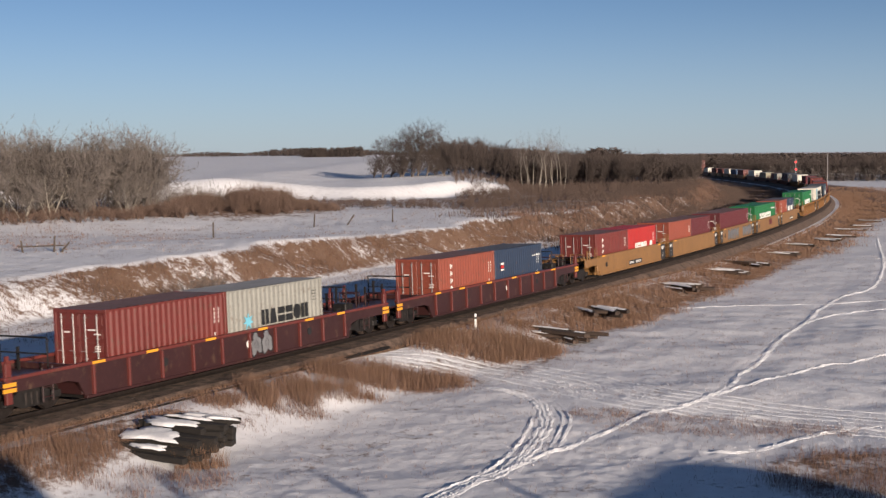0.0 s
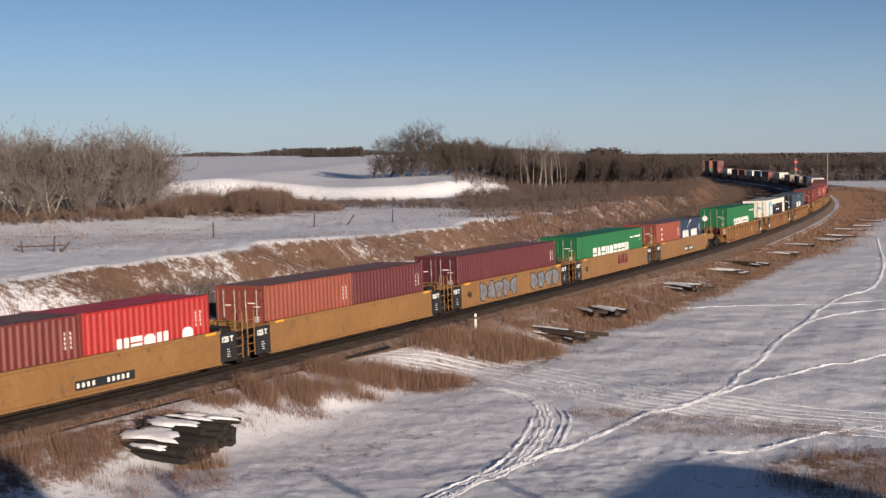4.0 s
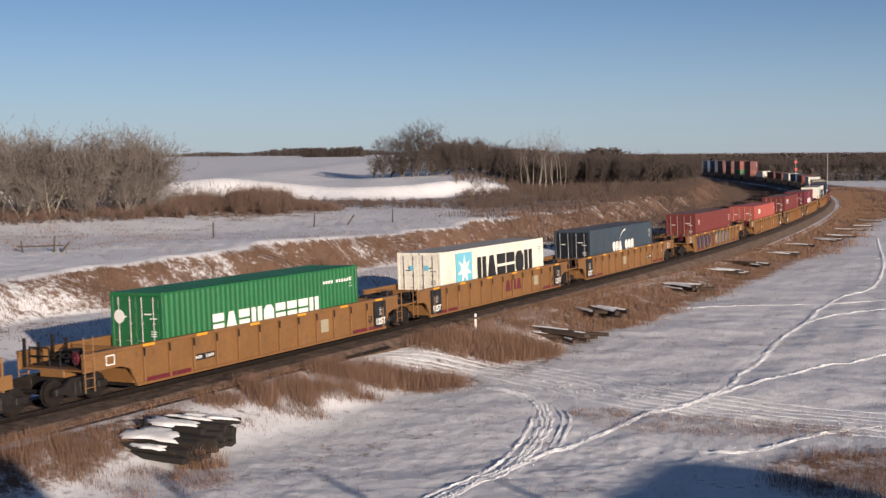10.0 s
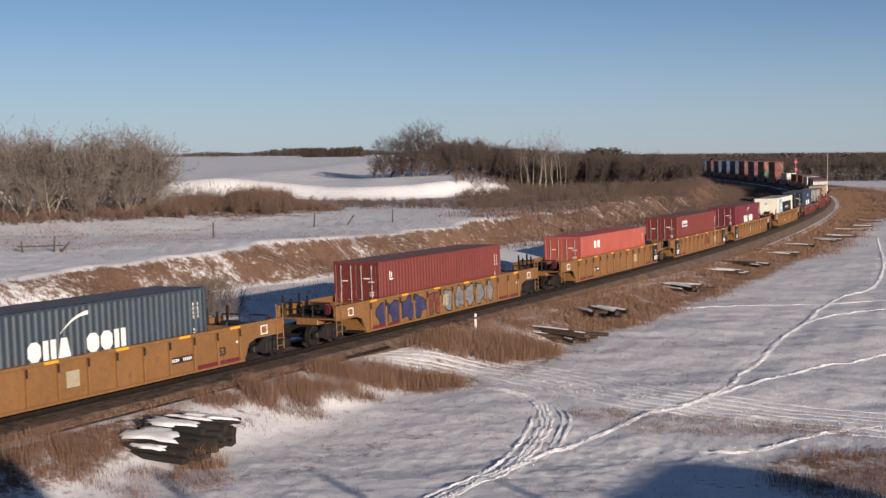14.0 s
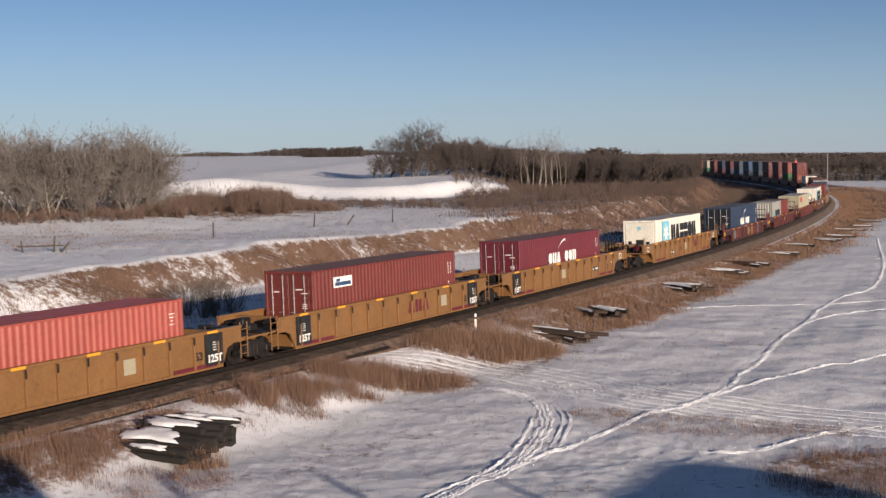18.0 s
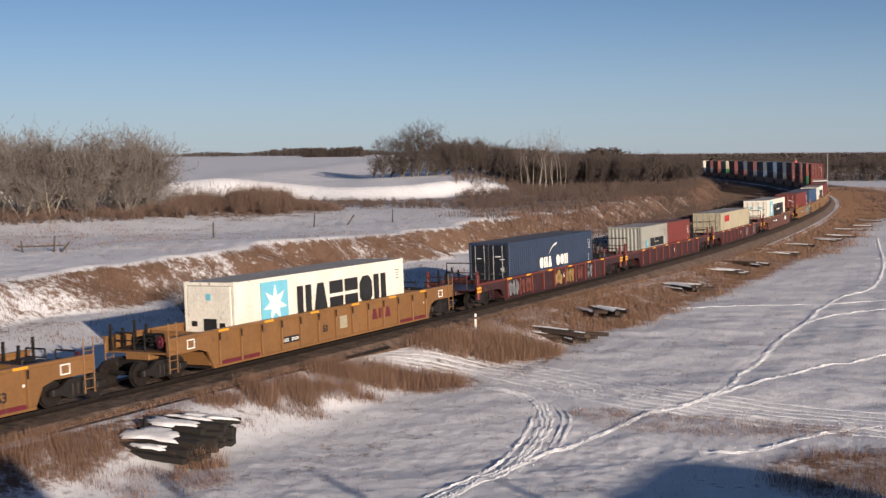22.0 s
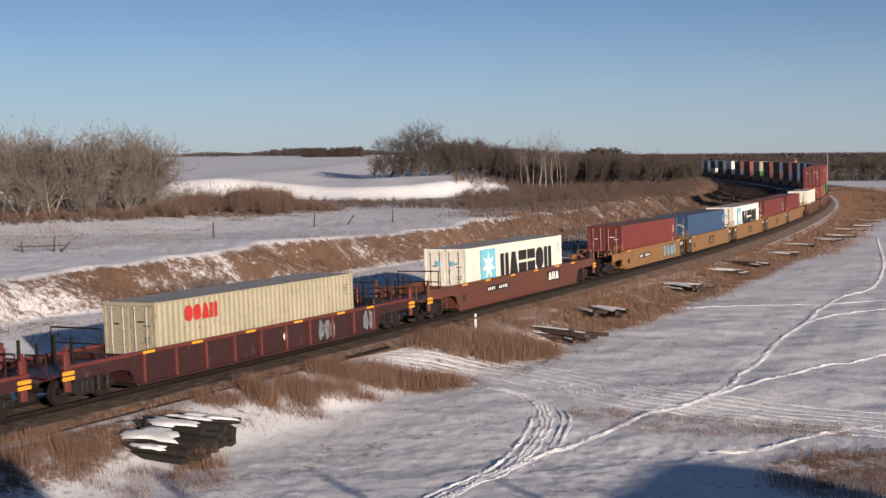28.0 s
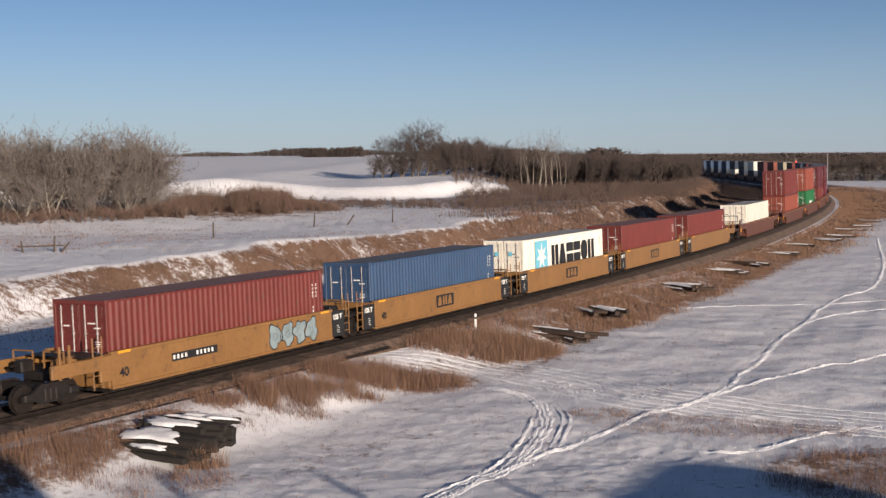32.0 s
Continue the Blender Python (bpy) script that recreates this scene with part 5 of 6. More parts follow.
    if sign == "star":
        k = L / 12.19
        x0 = -L * 0.37
        size = 1.75 if L > 7 else 0.75
        z0 = 0.62
        if L > 7:
            mark(thing, "emblem", lambda bm: box(bm, x0, x0 + size * 0.98, -0.006, 0.006, z0 + 0.35, z0 + 0.35 + size, 0.0), SKYBLUE, label="light blue square emblem field")
        mark(thing, "star", lambda bm: star(bm, x0 + size / 2, z0 + 0.35 + size / 2, size * 0.44, -0.008), WHITE if L > 7 else SKYBLUE, side=y - 0.004, label="star emblem")
        xa = x0 + size + (0.6 if L > 7 else 0.45)
        w = 6.85 if L > 7 else 3.1
        mark(thing, "lettering", lambda bm: letter_blocks(bm, xa, xa + w, z0 + (0.55 if L > 7 else 0.48), z0 + (1.75 if L > 7 else 1.06), 6, 0.16, forms="pteeop"), BLACK, label="large black plain blocks in place of a name")
        if L > 7:
            for q in ((-0.45, 0.4) if end == "doors" else (0.0,)):
                bm = bmesh.new()
                box(bm, -0.012, 0.004, q - 0.11, q + 0.11, 2.02 if end == "doors" else 2.2, 2.26 if end == "doors" else 2.45)
                part("emblem", done(bm, "emblem", SKYBLUE), thing, at=(-L / 2 - 0.03, 0, 0), label="small light blue emblem")
    elif sign == "wide_white":
        mark(thing, "marking", lambda bm: letter_blocks(bm, L / 2 - 2.6, L / 2 - 0.5, H - 0.62, H - 0.5, 11, 0.35, (4,)), WHITE, label="row of small white stencil bars")
        bm = bmesh.new()
        rod(bm, (-0.012, 0.78, H * 0.7), (0.004, 0.78, H * 0.7), 0.24, n=20)
        part("emblem", done(bm, "emblem", WHITE), thing, at=(-L / 2 - 0.03, 0, 0), label="white round emblem on the door")
        mark(thing, "lettering", lambda bm: letter_blocks(bm, -3.5, 3.25, 1.06 + (0.1 if H > 2.8 else 0), 1.74 + (0.1 if H > 2.8 else 0), 9, 0.17, forms="etepoeeep"), WHITE, label="large white plain blocks in place of a name")
    elif sign == "swoosh":
        x0 = -1.1 if L > 7 else -1.5
        lift = 0.15 if color in ("wine", "slate") else 0.0
        mark(thing, "lettering", lambda bm: letter_blocks(bm, x0 - 1.0, x0 + 3.2, 1.15 + lift, 1.76 + lift, 7, 0.16, (3,), forms="opt oop"), WHITE, label="white plain blocks in place of a name")
        mark(thing, "emblem", lambda bm: swoosh(bm, x0 + 0.3, 1.9 + lift, 1.2, 0.55), WHITE, label="white curved stroke")
    elif sign == "red_word":
        mark(thing, "lettering", lambda bm: letter_blocks(bm, -4.6, -2.8, 1.75, 2.3, 4, 0.14, forms="ootp"), REDMARK, label="red plain blocks in place of a name")
    elif sign == "side_white":
        mark(thing, "lettering", lambda bm: [box(bm, -1.9 + q * 0.13, -1.82 + q * 0.13, -0.006, 0.006, 2.02 - 0.36 * k + 0.06 * q, 2.26 - 0.36 * k - 0.05 * q) for k in range(4) for q in range(2)], WHITE, label="white upright marks")
    elif sign == "red_square":
        mark(thing, "lettering", lambda bm: (box(bm, -2.35, -2.0, -0.006, 0.006, 1.75, 1.87), box(bm, -2.35, -2.0, -0.006, 0.006, 1.45, 1.53), [box(bm, 1.7 + 0.22 * k, 1.82 + 0.22 * k, -0.006, 0.006, 1.95, 2.02) for k in range(5)]), WHITE, label="small white marks")
        mark(thing, "emblem", lambda bm: box(bm, -2.35, -2.0, -0.006, 0.006, 1.57, 1.73), REDMARK, label="small red mark")
    elif sign == "small_square":
        mark(thing, "lettering", lambda bm: (box(bm, -5.25, -4.95, -0.006, 0.006, 2.0, 2.06), box(bm, -5.25, -5.19, -0.006, 0.006, 2.06, 2.4), box(bm, -5.12, -5.05, -0.006, 0.006, 2.12, 2.34), box(bm, -4.66, -4.56, -0.006, 0.006, 1.2, 1.3)), WHITE, label="small white outlined mark")
    elif sign == "small_plate":
        mark(thing, "plate", lambda bm: box(bm, -4.6, -3.2, -0.006, 0.006, 2.05, 2.5), WHITE, label="pale sticker")
        mark(thing, "plate_mark", lambda bm: (box(bm, -4.5, -3.3, -0.008, 0.008, 2.12, 2.28), box(bm, -4.4, -4.1, -0.008, 0.008, 2.3, 2.42)), PAINT["blue"], label="blue print on the sticker")
    elif sign == "low_white":
        mark(thing, "lettering", lambda bm: letter_blocks(bm, -1.6, 2.2, 1.12, 1.55, 6, 0.15, (4,), forms="peo"), WHITE, label="white plain blocks in place of a name")
    elif sign == "white_patch":
        mark(thing, "lettering", lambda bm: (box(bm, -3.9, -3.5, -0.006, 0.006, 1.75, 2.2), box(bm, -3.3, -2.9, -0.006, 0.006, 1.75, 2.2)), WHITE, label="white short marks")
    MOVING.append((thing, s_front + L / 2, base))
    return thing


# ---------------------------------------------------------------- well cars
def side_frame(bm):
    pts = [(-1.15, 0.36), (-1.15, 0.56), (-0.72, 0.62), (-0.38, 0.82), (0.38, 0.82), (0.72, 0.62), (1.15, 0.56), (1.15, 0.36), (0.66, 0.34), (0.4, 0.22), (-0.4, 0.22), (-0.66, 0.34)]
    a = [bm.verts.new((x, -0.07, z)) for x, z in pts]
    f = bm.faces.new(a)
    r = bmesh.ops.extrude_face_region(bm, geom=[f])
    bmesh.ops.translate(bm, vec=(0, 0.14, 0), verts=[g for g in r["geom"] if isinstance(g, bmesh.types.BMVert)])
    for x in (-0.9, 0.9):
        box(bm, x - 0.16, x + 0.16, -0.12, 0.1, 0.34, 0.6, 0.03)


def wheel_disc(bm):
    rod(bm, (0, -0.065, 0), (0, 0.065, 0), 0.42, n=20)
    rod(bm, (0, 0.055, 0), (0, 0.085, 0), 0.455, n=20)
    rod(bm, (0, -0.1, 0), (0, 0.1, 0), 0.13, n=10)


def springs(bm):
    for x in (-0.22, 0.0, 0.22):
        rod(bm, (x, 0, 0.3), (x, 0, 0.66), 0.085, n=8)


def bogie(car, x):
    b = part("bogie", cached(("bolster", 0), lambda bm: box(bm, -0.2, 0.2, -1.05, 1.05, 0.42, 0.78, 0.03), STEEL), car, STEEL, (x, 0, 0))
    for side in (-1, 1):
        part("side_frame", cached(("side_frame", 0), side_frame, STEEL), b, STEEL, (0, side * 1.0, 0))
        part("spring_nest", cached(("springs", 0), springs, WHEEL), b, WHEEL, (0, side * 1.0, 0))
        for q in (-0.89, 0.89):
            part("wheel", cached(("wheel", 0), wheel_disc, WHEEL), b, WHEEL, (q, side * 0.76, 0.42), turn=(0, 0, 0 if side < 0 else 180))
    for q in (-0.89, 0.89):
        part("axle", cached(("axle", 0), lambda bm: rod(bm, (0, -1.05, 0), (0, 1.05, 0), 0.08), STEEL), b, STEEL, (q, 0, 0.42))
    return b


def rung_ladder(bm, h):
    for x in (-0.2, 0.2):
        rod(bm, (x, 0, 0), (x, 0, h), 0.022, n=6)
    for k in range(int(h / 0.3)):
        rod(bm, (-0.2, 0, 0.15 + k * 0.3), (0.2, 0, 0.15 + k * 0.3), 0.018, n=6)


def grab_frame(bm, h, w):
    for x in (-w / 2, w / 2):
        rod(bm, (x, 0, 0), (x, 0, h), 0.03, n=6)
    rod(bm, (-w / 2, 0, h), (w / 2, 0, h), 0.03, n=6)
    rod(bm, (-w / 2, 0, h * 0.55), (w / 2, 0, h * 0.55), 0.025, n=6)


def text_mesh(words, size, mat):
    cu = bpy.data.curves.new("lettering", "FONT")
    cu.body, cu.size, cu.extrude, cu.offset, cu.align_x = words, size, 0.004, 0.012, "LEFT"
    ob = bpy.data.objects.new("lettering", cu)
    me = bpy.data.meshes.new_from_object(ob)
    bpy.data.objects.remove(ob)
    bpy.data.curves.remove(cu)
    me.materials.clear()
    me.materials.append(mat)
    return me


def lettered(car, words, size, x, z, y, mat, label=""):
    key = ("text", words, size, mat.name)
    if key not in panel_cache:
        panel_cache[key] = text_mesh(words, size, mat)
    return part("lettering", panel_cache[key], car, at=(x, y, z), turn=(90, 0, 0), label=label)


def sill_shape(bm, half, z0, z1, taper, thick=0.09, notch=0.55, back=None):
    """A car's side: a deep girder, cut away over the trucks at both ends."""
    far = taper if back is None else back
    pts = [(-half, z0), (half, z0), (half + min(0.3, far * 0.3), z1 - notch * 1.25), (half + min(0.75, far * 0.6), z1 - notch), (half + far, z1 - notch), (half + far, z1), (-half - taper, z1), (-half - taper, z1 - notch), (-half - min(0.75, taper * 0.6), z1 - notch), (-half - min(0.3, taper * 0.3), z1 - notch * 1.25)] if taper else \
        [(-half, z0), (half, z0), (half, z1), (-half, z1)]
    a = [bm.verts.new((x, -thick / 2, z)) for x, z in pts]
    f = bm.faces.new(a)
    r = bmesh.ops.extrude_face_region(bm, geom=[f])
    bmesh.ops.translate(bm, vec=(0, thick, 0), verts=[g for g in r["geom"] if isinstance(g, bmesh.types.BMVert)])
    bmesh.ops.recalc_face_normals(bm, faces=bm.faces)


STYLES = {
    "smooth": dict(half=6.25, z0=0.29, z1=1.44, taper=0.0, ribs=0, color="yellow", word="yellow smooth-sided", bog=7.87, pitch=0),
    "ribbed": dict(half=7.75, z0=0.22, z1=1.52, taper=1.1, ribs=13, color="mustard", word="weathered yellow ribbed-sided", bog=9.85, pitch=1.2),
    "wine": dict(half=7.4, z0=0.20, z1=1.27, taper=3.2, ribs=10, color="car_wine", word="weathered wine-red ribbed-sided", bog=9.2, pitch=1.0),
    "brown": dict(half=7.5, z0=0.20, z1=1.42, taper=2.9, ribs=0, color="car_brown", word="brown-red smooth-sided", bog=9.3, pitch=0),
}


def well_car(style, s_front, front_bogie=True, back_bogie=False, front_end=True, back_end=True, numbers=(), spray=None, panels=True, plate=False, outer_end=0, brand=None, joints=(True, True), patch_at=-0.62):
    st = STYLES[style]
    car = empty("well_car", f"{st['word']} container well car on the track", "rail car", "cars of the train")
    pm = PAINT[st["color"]]
    half, z0, z1 = st["half"], st["z0"], st["z1"]
    W = 1.46
    trim = PAINT["car_trim"] if style == "wine" else pm
    ta, tb = (st["taper"] if joints[0] else 2.35, st["taper"] if joints[1] else 2.35) if style == "ribbed" else (st["taper"], st["taper"])
    outer = (outer_end or (1 if back_bogie else 0)) if style == "smooth" else 0
    for side in (-1, 1):
        part("side_sill", cached(("sill", style, ta, tb), lambda bm: sill_shape(bm, half, z0, z1, ta, notch=0.42 if style != "ribbed" else 0.55, back=tb), pm), car, pm, (0, side * W, 0))
        part("top_chord", cached(("chord", style, ta, tb), lambda bm: box(bm, -half - ta, half + tb, -0.10, 0.10, -0.05, 0.06, 0.015), pm), car, trim, (0, side * W, z1), label="red top rail" if style == "wine" else "")
        part("bottom_lip", cached(("lip", style), lambda bm: box(bm, -half, half, -0.09, 0.09, -0.05, 0.05, 0.012), pm), car, pm, (0, side * W, z0 + 0.02))
        for k in range(st["ribs"]):
            x = -half + 0.3 + (2 * half - 0.6) * k / (st["ribs"] - 1)
            part("rib", cached(("rib", style), lambda bm: box(bm, -0.04, 0.04, -0.07, 0.07, z0 + 0.07, z1 - 0.05, 0.008), pm), car, trim if style == "wine" else pm, (x, side * (W + 0.08), 0))
            # a flat dark mark on the head of each near rib
            if style == "ribbed" and side < 0:
                part("rib_slot", cached(("head_mark", 0), lambda bm: box(bm, -0.035, 0.045, -0.004, 0.004, -0.34, -0.07), STEEL), car, STEEL, (x - 0.03, -W - 0.156, z1), label="dark slot at the rib's head")
    for x in (-half + 0.3, -half / 3, half / 3, half - 0.3):
        part("cross_beam", cached(("beam", 0), lambda bm: box(bm, -0.25, 0.25, -1.42, 1.42, 0.16, 0.27), STEEL), car, STEEL, (x, 0, 0))
    reach = (st["bog"] + 0.2) if style in ("smooth", "ribbed") else st["bog"] + 1.9
    for sgn, present in ((-1, front_end), (1, back_end)):
        x0, x1 = sorted((sgn * (half - 0.05), sgn * reach))
        part("bulkhead", cached(("bulkhead", style), lambda bm: box(bm, -0.06, 0.06, -1.42, 1.42, 0.3, z1 - 0.02, 0.01), pm), car, pm, (sgn * (half if style == "smooth" else half + 0.05), 0, 0))
        part("end_platform", cached(("deck", style, sgn), lambda bm: (box(bm, x0, x1, -0.55, 0.55, 0.78, 1.02, 0.02), box(bm, x0, x1, -1.35, 1.35, 1.0, 1.06)), pm), car, pm if style != "smooth" else STEEL, label="end platform over the bogie")
        outer_side = style == "ribbed" and not joints[0 if sgn < 0 else 1]
        lx = sgn * (half + (1.12 if style == "smooth" and outer != sgn else 0.55 if style == "smooth" else 2.15 if outer_side else 1.3 if style == "ribbed" else 1.5))
        part("ladder", cached(("ladder", style, outer_side), lambda bm: rung_ladder(bm, z1 + 0.25 if style == "smooth" or outer_side else z1 - 0.2), pm), car, pm, (lx, -1.46 if not outer_side else -1.54, 0.35))
        part("ladder", cached(("ladder", style), lambda bm: rung_ladder(bm, 1.0), pm), car, pm, (lx, 1.46, 0.35))
        if style != "ribbed" or outer_side:
            rail_mat = STEEL if style == "ribbed" else pm
            part("handrail", cached(("grab", 0), lambda bm: grab_frame(bm, 0.62, 0.9), pm), car, rail_mat, (sgn * (reach - 0.25), -0.6, 1.06), turn=(0, 0, 90))
            part("handrail", cached(("grab", 0), lambda bm: grab_frame(bm, 0.62, 0.9), pm), car, rail_mat, (sgn * (reach - 0.25), 0.8, 1.06), turn=(0, 0, 90))
        if outer_side:
            part("brake_wheel", cached(("bwheel", 0), lambda bm: (rod(bm, (0, -0.03, 0), (0, 0.03, 0), 0.22, n=18), rod(bm, (0, -0.06, 0), (0, 0.06, 0), 0.08, n=8)), REDMARK), car, PAINT["wine"], (sgn * (reach - 0.1), -1.0, 1.42), turn=(0, 0, 70), label="red hand brake wheel")
            part("stencil_box", cached(("sbox", 0), lambda bm: [box(bm, a, b, -0.005, 0.005, c, d) for a, b, c, d in ((-0.2, 0.2, -0.17, -0.13), (-0.2, 0.2, 0.13, 0.17), (-0.2, -0.16, -0.13, 0.13), (0.16, 0.2, -0.13, 0.13))], WHITE), car, WHITE, (sgn * (half + 1.2), -W - 0.056, z1 - 0.28), label="white outlined stencil box")
            for k in range(4):
                part("stanchion_post", cached(("spost", k % 2), lambda bm: box(bm, -0.04, 0.04, -0.04, 0.04, 0, 0.75 + 0.2 * (k % 2)), STEEL), car, STEEL, (sgn * (half + 0.5 + 0.6 * k), 1.2, 1.06), label="dark upright post on the end platform")
        if style == "ribbed":
            part("walkway", cached(("grating", 0), lambda bm: box(bm, -0.75, 0.75, -1.3, 1.3, 1.07, 1.12), STEEL), car, STEEL, (sgn * (half + 1.15), 0, 0), label="dark grating over the bogie")
            for gx, gy, gh in ((0.5, -0.7, 0.34), (1.1, 0.2, 0.42), (1.6, -0.5, 0.26), (0.8, 0.9, 0.3)):
                part("gear_box", cached(("gear", gh), lambda bm: (box(bm, -0.26, 0.26, -0.2, 0.2, 0, gh, 0.04), rod(bm, (-0.45, 0.1, gh * 0.6), (0.45, 0.1, gh * 0.6), 0.05, n=8)), STEEL), car, STEEL, (sgn * (half + gx), gy, 1.12))
        if style in ("smooth", "ribbed") and panels and joints[0 if sgn < 0 else 1] and outer != sgn:
            bx = sgn * (half + 0.46) if style == "smooth" else sgn * (half - 0.5)
            part("load_panel", cached(("panel", style), lambda bm: box(bm, -0.45, 0.45, -0.05, 0.05, 0.34, z1 - 0.06), BLACK), car, BLACK, (bx, -W - (0.0 if style == "smooth" else 0.09), 0), label="black load-limit panel")
            lettered(car, "125T" if style == "ribbed" else "125 T", 0.38 if style == "ribbed" else 0.27, bx - (0.42 if style == "ribbed" else 0.38), 0.46 if style == "ribbed" else 1.06, -W - (0.145 if style == "ribbed" else 0.056), WHITE)
            def lines(bm):
                for k in range(4):
                    box(bm, -0.10, 0.08 - 0.03 * (k % 2), -0.004, 0.004, (0.88 if style == "ribbed" else 0.5) + 0.09 * k, (0.905 if style == "ribbed" else 0.52) + 0.09 * k)
            part("marking", cached(("plines", style), lines, WHITE), car, WHITE, (bx, -W - (0.145 if style == "ribbed" else 0.056), 0))
        def amber(bm):
            box(bm, -0.28, 0.28, -0.006, 0.006, 0, 0.09)
        part("reflector", cached(("amber", 0), amber, ORANGE), car, ORANGE, (sgn * (half - 0.55), -W - 0.105, z1 - 0.04), label="amber reflector strip")
    if style == "ribbed":
        for sgn in (-1, 1):
            part("stripe", cached(("stripe", 0), lambda bm: box(bm, -1.1, 1.1, -0.012, 0.012, 0.0, 0.14), REDMARK), car, PAINT["wine"], (sgn * (half - 1.5), -W - 0.095, z0 + 0.06), label="dark red stripe")
        for rx in (-4.5, -1.5, 1.5, 4.5):
            part("reflector", cached(("amber", 0), amber, ORANGE), car, ORANGE, (rx, -W - 0.105, z1 - 0.04), label="amber reflector strip")
        part("patch", cached(("patch", 0), lambda bm: box(bm, -0.27, 0.27, -0.005, 0.005, 0, 0.52), GRAFF), car, PAINT["beige"], (patch_at, -W - 0.056, 0.62), label="pale square stencil")
        part("stencil", cached(("ring", 0), lambda bm: rod(bm, (0, -0.005, 0), (0, 0.005, 0), 0.05, n=12), WHITE), car, WHITE, (half - 0.42 if not joints[1] else -half + 1.6, -W - 0.056, 0.98), label="small white round stencil")
    if style == "wine":
        for k, hx in enumerate((-4.0, 0.55, 4.4)):
            part("drain_hole", cached(("hole", 0), lambda bm: rod(bm, (0, -0.006, 0), (0, 0.006, 0), 0.15, n=16), BLACK), car, WHITE if k == 1 else BLACK, (hx + 0.25, -W - 0.052, 0.8), label="round opening in the side")
    if style in ("wine", "brown"):
        for sgn in (-1, 1):
            part("stanchion", cached(("stanchion", 0), lambda bm: grab_frame(bm, 1.15, 2.3), STEEL), car, STEEL, (sgn * (half + 0.9), 0.3, 1.06), turn=(0, 0, 90), label="tall dark railing over the end platform")
            part("end_post", cached(("end_post", 0), lambda bm: (box(bm, -0.11, 0.11, -0.07, 0.07, 0.5, 1.75, 0.015), box(bm, -0.05, 0.05, -0.05, 0.05, 1.75, 1.95)), trim), car, trim, (sgn * (half + 3.0), -W + 0.02, 0), label="faded red end post")
            part("end_post", cached(("end_post", 0), lambda bm: None, trim), car, trim, (sgn * (half + 3.0), W - 0.02, 0), label="faded red end post")
            for up in (0.86, 1.03):
                part("reflector", cached(("amber", 1), lambda bm: box(bm, -0.25, 0.25, -0.006, 0.006, 0, 0.12), ORANGE), car, ORANGE, (sgn * (half + 3.0), -W - 0.06, up), label="amber reflector strip")
        for rx in (-4.4, -1.4, 1.6, 4.6):
            part("reflector", cached(("amber", 0), amber, ORANGE), car, ORANGE, (rx, -W - 0.105, z1 - 0.04), label="amber reflector strip")
        for sgn in (-1, 1):
            for k in range(4):
                part("stanchion_post", cached(("spost", k % 2), lambda bm: box(bm, -0.04, 0.04, -0.04, 0.04, 0, 0.75 + 0.2 * (k % 2)), STEEL), car, STEEL, (sgn * (half + 0.5 + 0.75 * k), 0.95, 1.06), label="dark upright post on the end platform")
    for sgn, there in ((-1, front_bogie), (1, back_bogie)):
        if there:
            bogie(car, sgn * (st["bog"] + (0.55 if outer == sgn else 0.0)))
    if outer:
        for side in (-1, 1):
            def arm(bm):
                box(bm, half * outer if outer > 0 else -half - 2.5, half + 2.5 if outer > 0 else -half, -0.06, 0.06, 0.95, z1 - 0.05, 0.02)
                box(bm, half if outer > 0 else -half - 0.5, half + 0.5 if outer > 0 else -half, -0.06, 0.06, 0.55, 0.97, 0.02)
            part("end_sill", cached(("arm", outer), arm, pm), car, pm, (0, side * W, 0), label="side arm reaching over the end bogie")
        ox = outer * (half + 1.3)
        part("air_tank", cached(("tank", 0), lambda b2: (rod(b2, (-0.38, 0, 0), (0.38, 0, 0), 0.2, n=14), rod(b2, (-0.44, 0, 0), (0.44, 0, 0), 0.12, n=10)), pm), car, pm, (ox, -0.75, 1.28), label="yellow cylindrical air tank")
        for k in (1.75, 2.15):
            part("grab_post", cached(("gpost", 0), lambda b2: box(b2, -0.035, 0.035, -0.035, 0.035, 0.9, 1.95, 0.008), pm), car, pm, (outer * (half + k), -W - 0.02, 0), label="yellow upright post")
        part("gear_box", cached(("gear", 0.4), lambda b2: (box(b2, -0.26, 0.26, -0.2, 0.2, 0, 0.4, 0.04), rod(b2, (-0.45, 0.1, 0.24), (0.45, 0.1, 0.24), 0.05, n=8)), STEEL), car, STEEL, (outer * (half + 2.0), 0.3, 1.06))
        part("walkway", cached(("grating", 1), lambda b2: box(b2, -0.5, 0.5, -1.3, 1.3, 1.12, 1.17), STEEL), car, STEEL, (outer * (half + 0.55), 0, 0.28), label="dark grating at the container's end")
    part("brake_gear", cached(("brake", 0), lambda b2: (box(b2, -0.3, 0.3, -0.35, 0.35, 0, 0.45, 0.04), rod(b2, (-0.6, 0, 0.2), (0.6, 0, 0.2), 0.09)), STEEL), car, STEEL, (half + 1.0, -0.6, 1.06))
    if brand:
        bx, bz, bw, bmat, framed = brand
        if framed:
            part("maker_panel", cached(("mpanel", bw), lambda b2: box(b2, -0.12, bw + 0.1, -0.005, 0.005, -0.08, bw * 0.28 + 0.08), BLACK), car, BLACK, (bx, -W - 0.056, bz), label="dark maker's panel")
        part("lettering", cached(("brand", bw, bmat.name), lambda b2: letter_blocks(b2, 0, bw, 0, bw * 0.28, 3, 0.18, (), 0.006, "tpt"), bmat), car, bmat, (bx, -W - 0.062, bz), label="plain blocks in place of a maker's name")
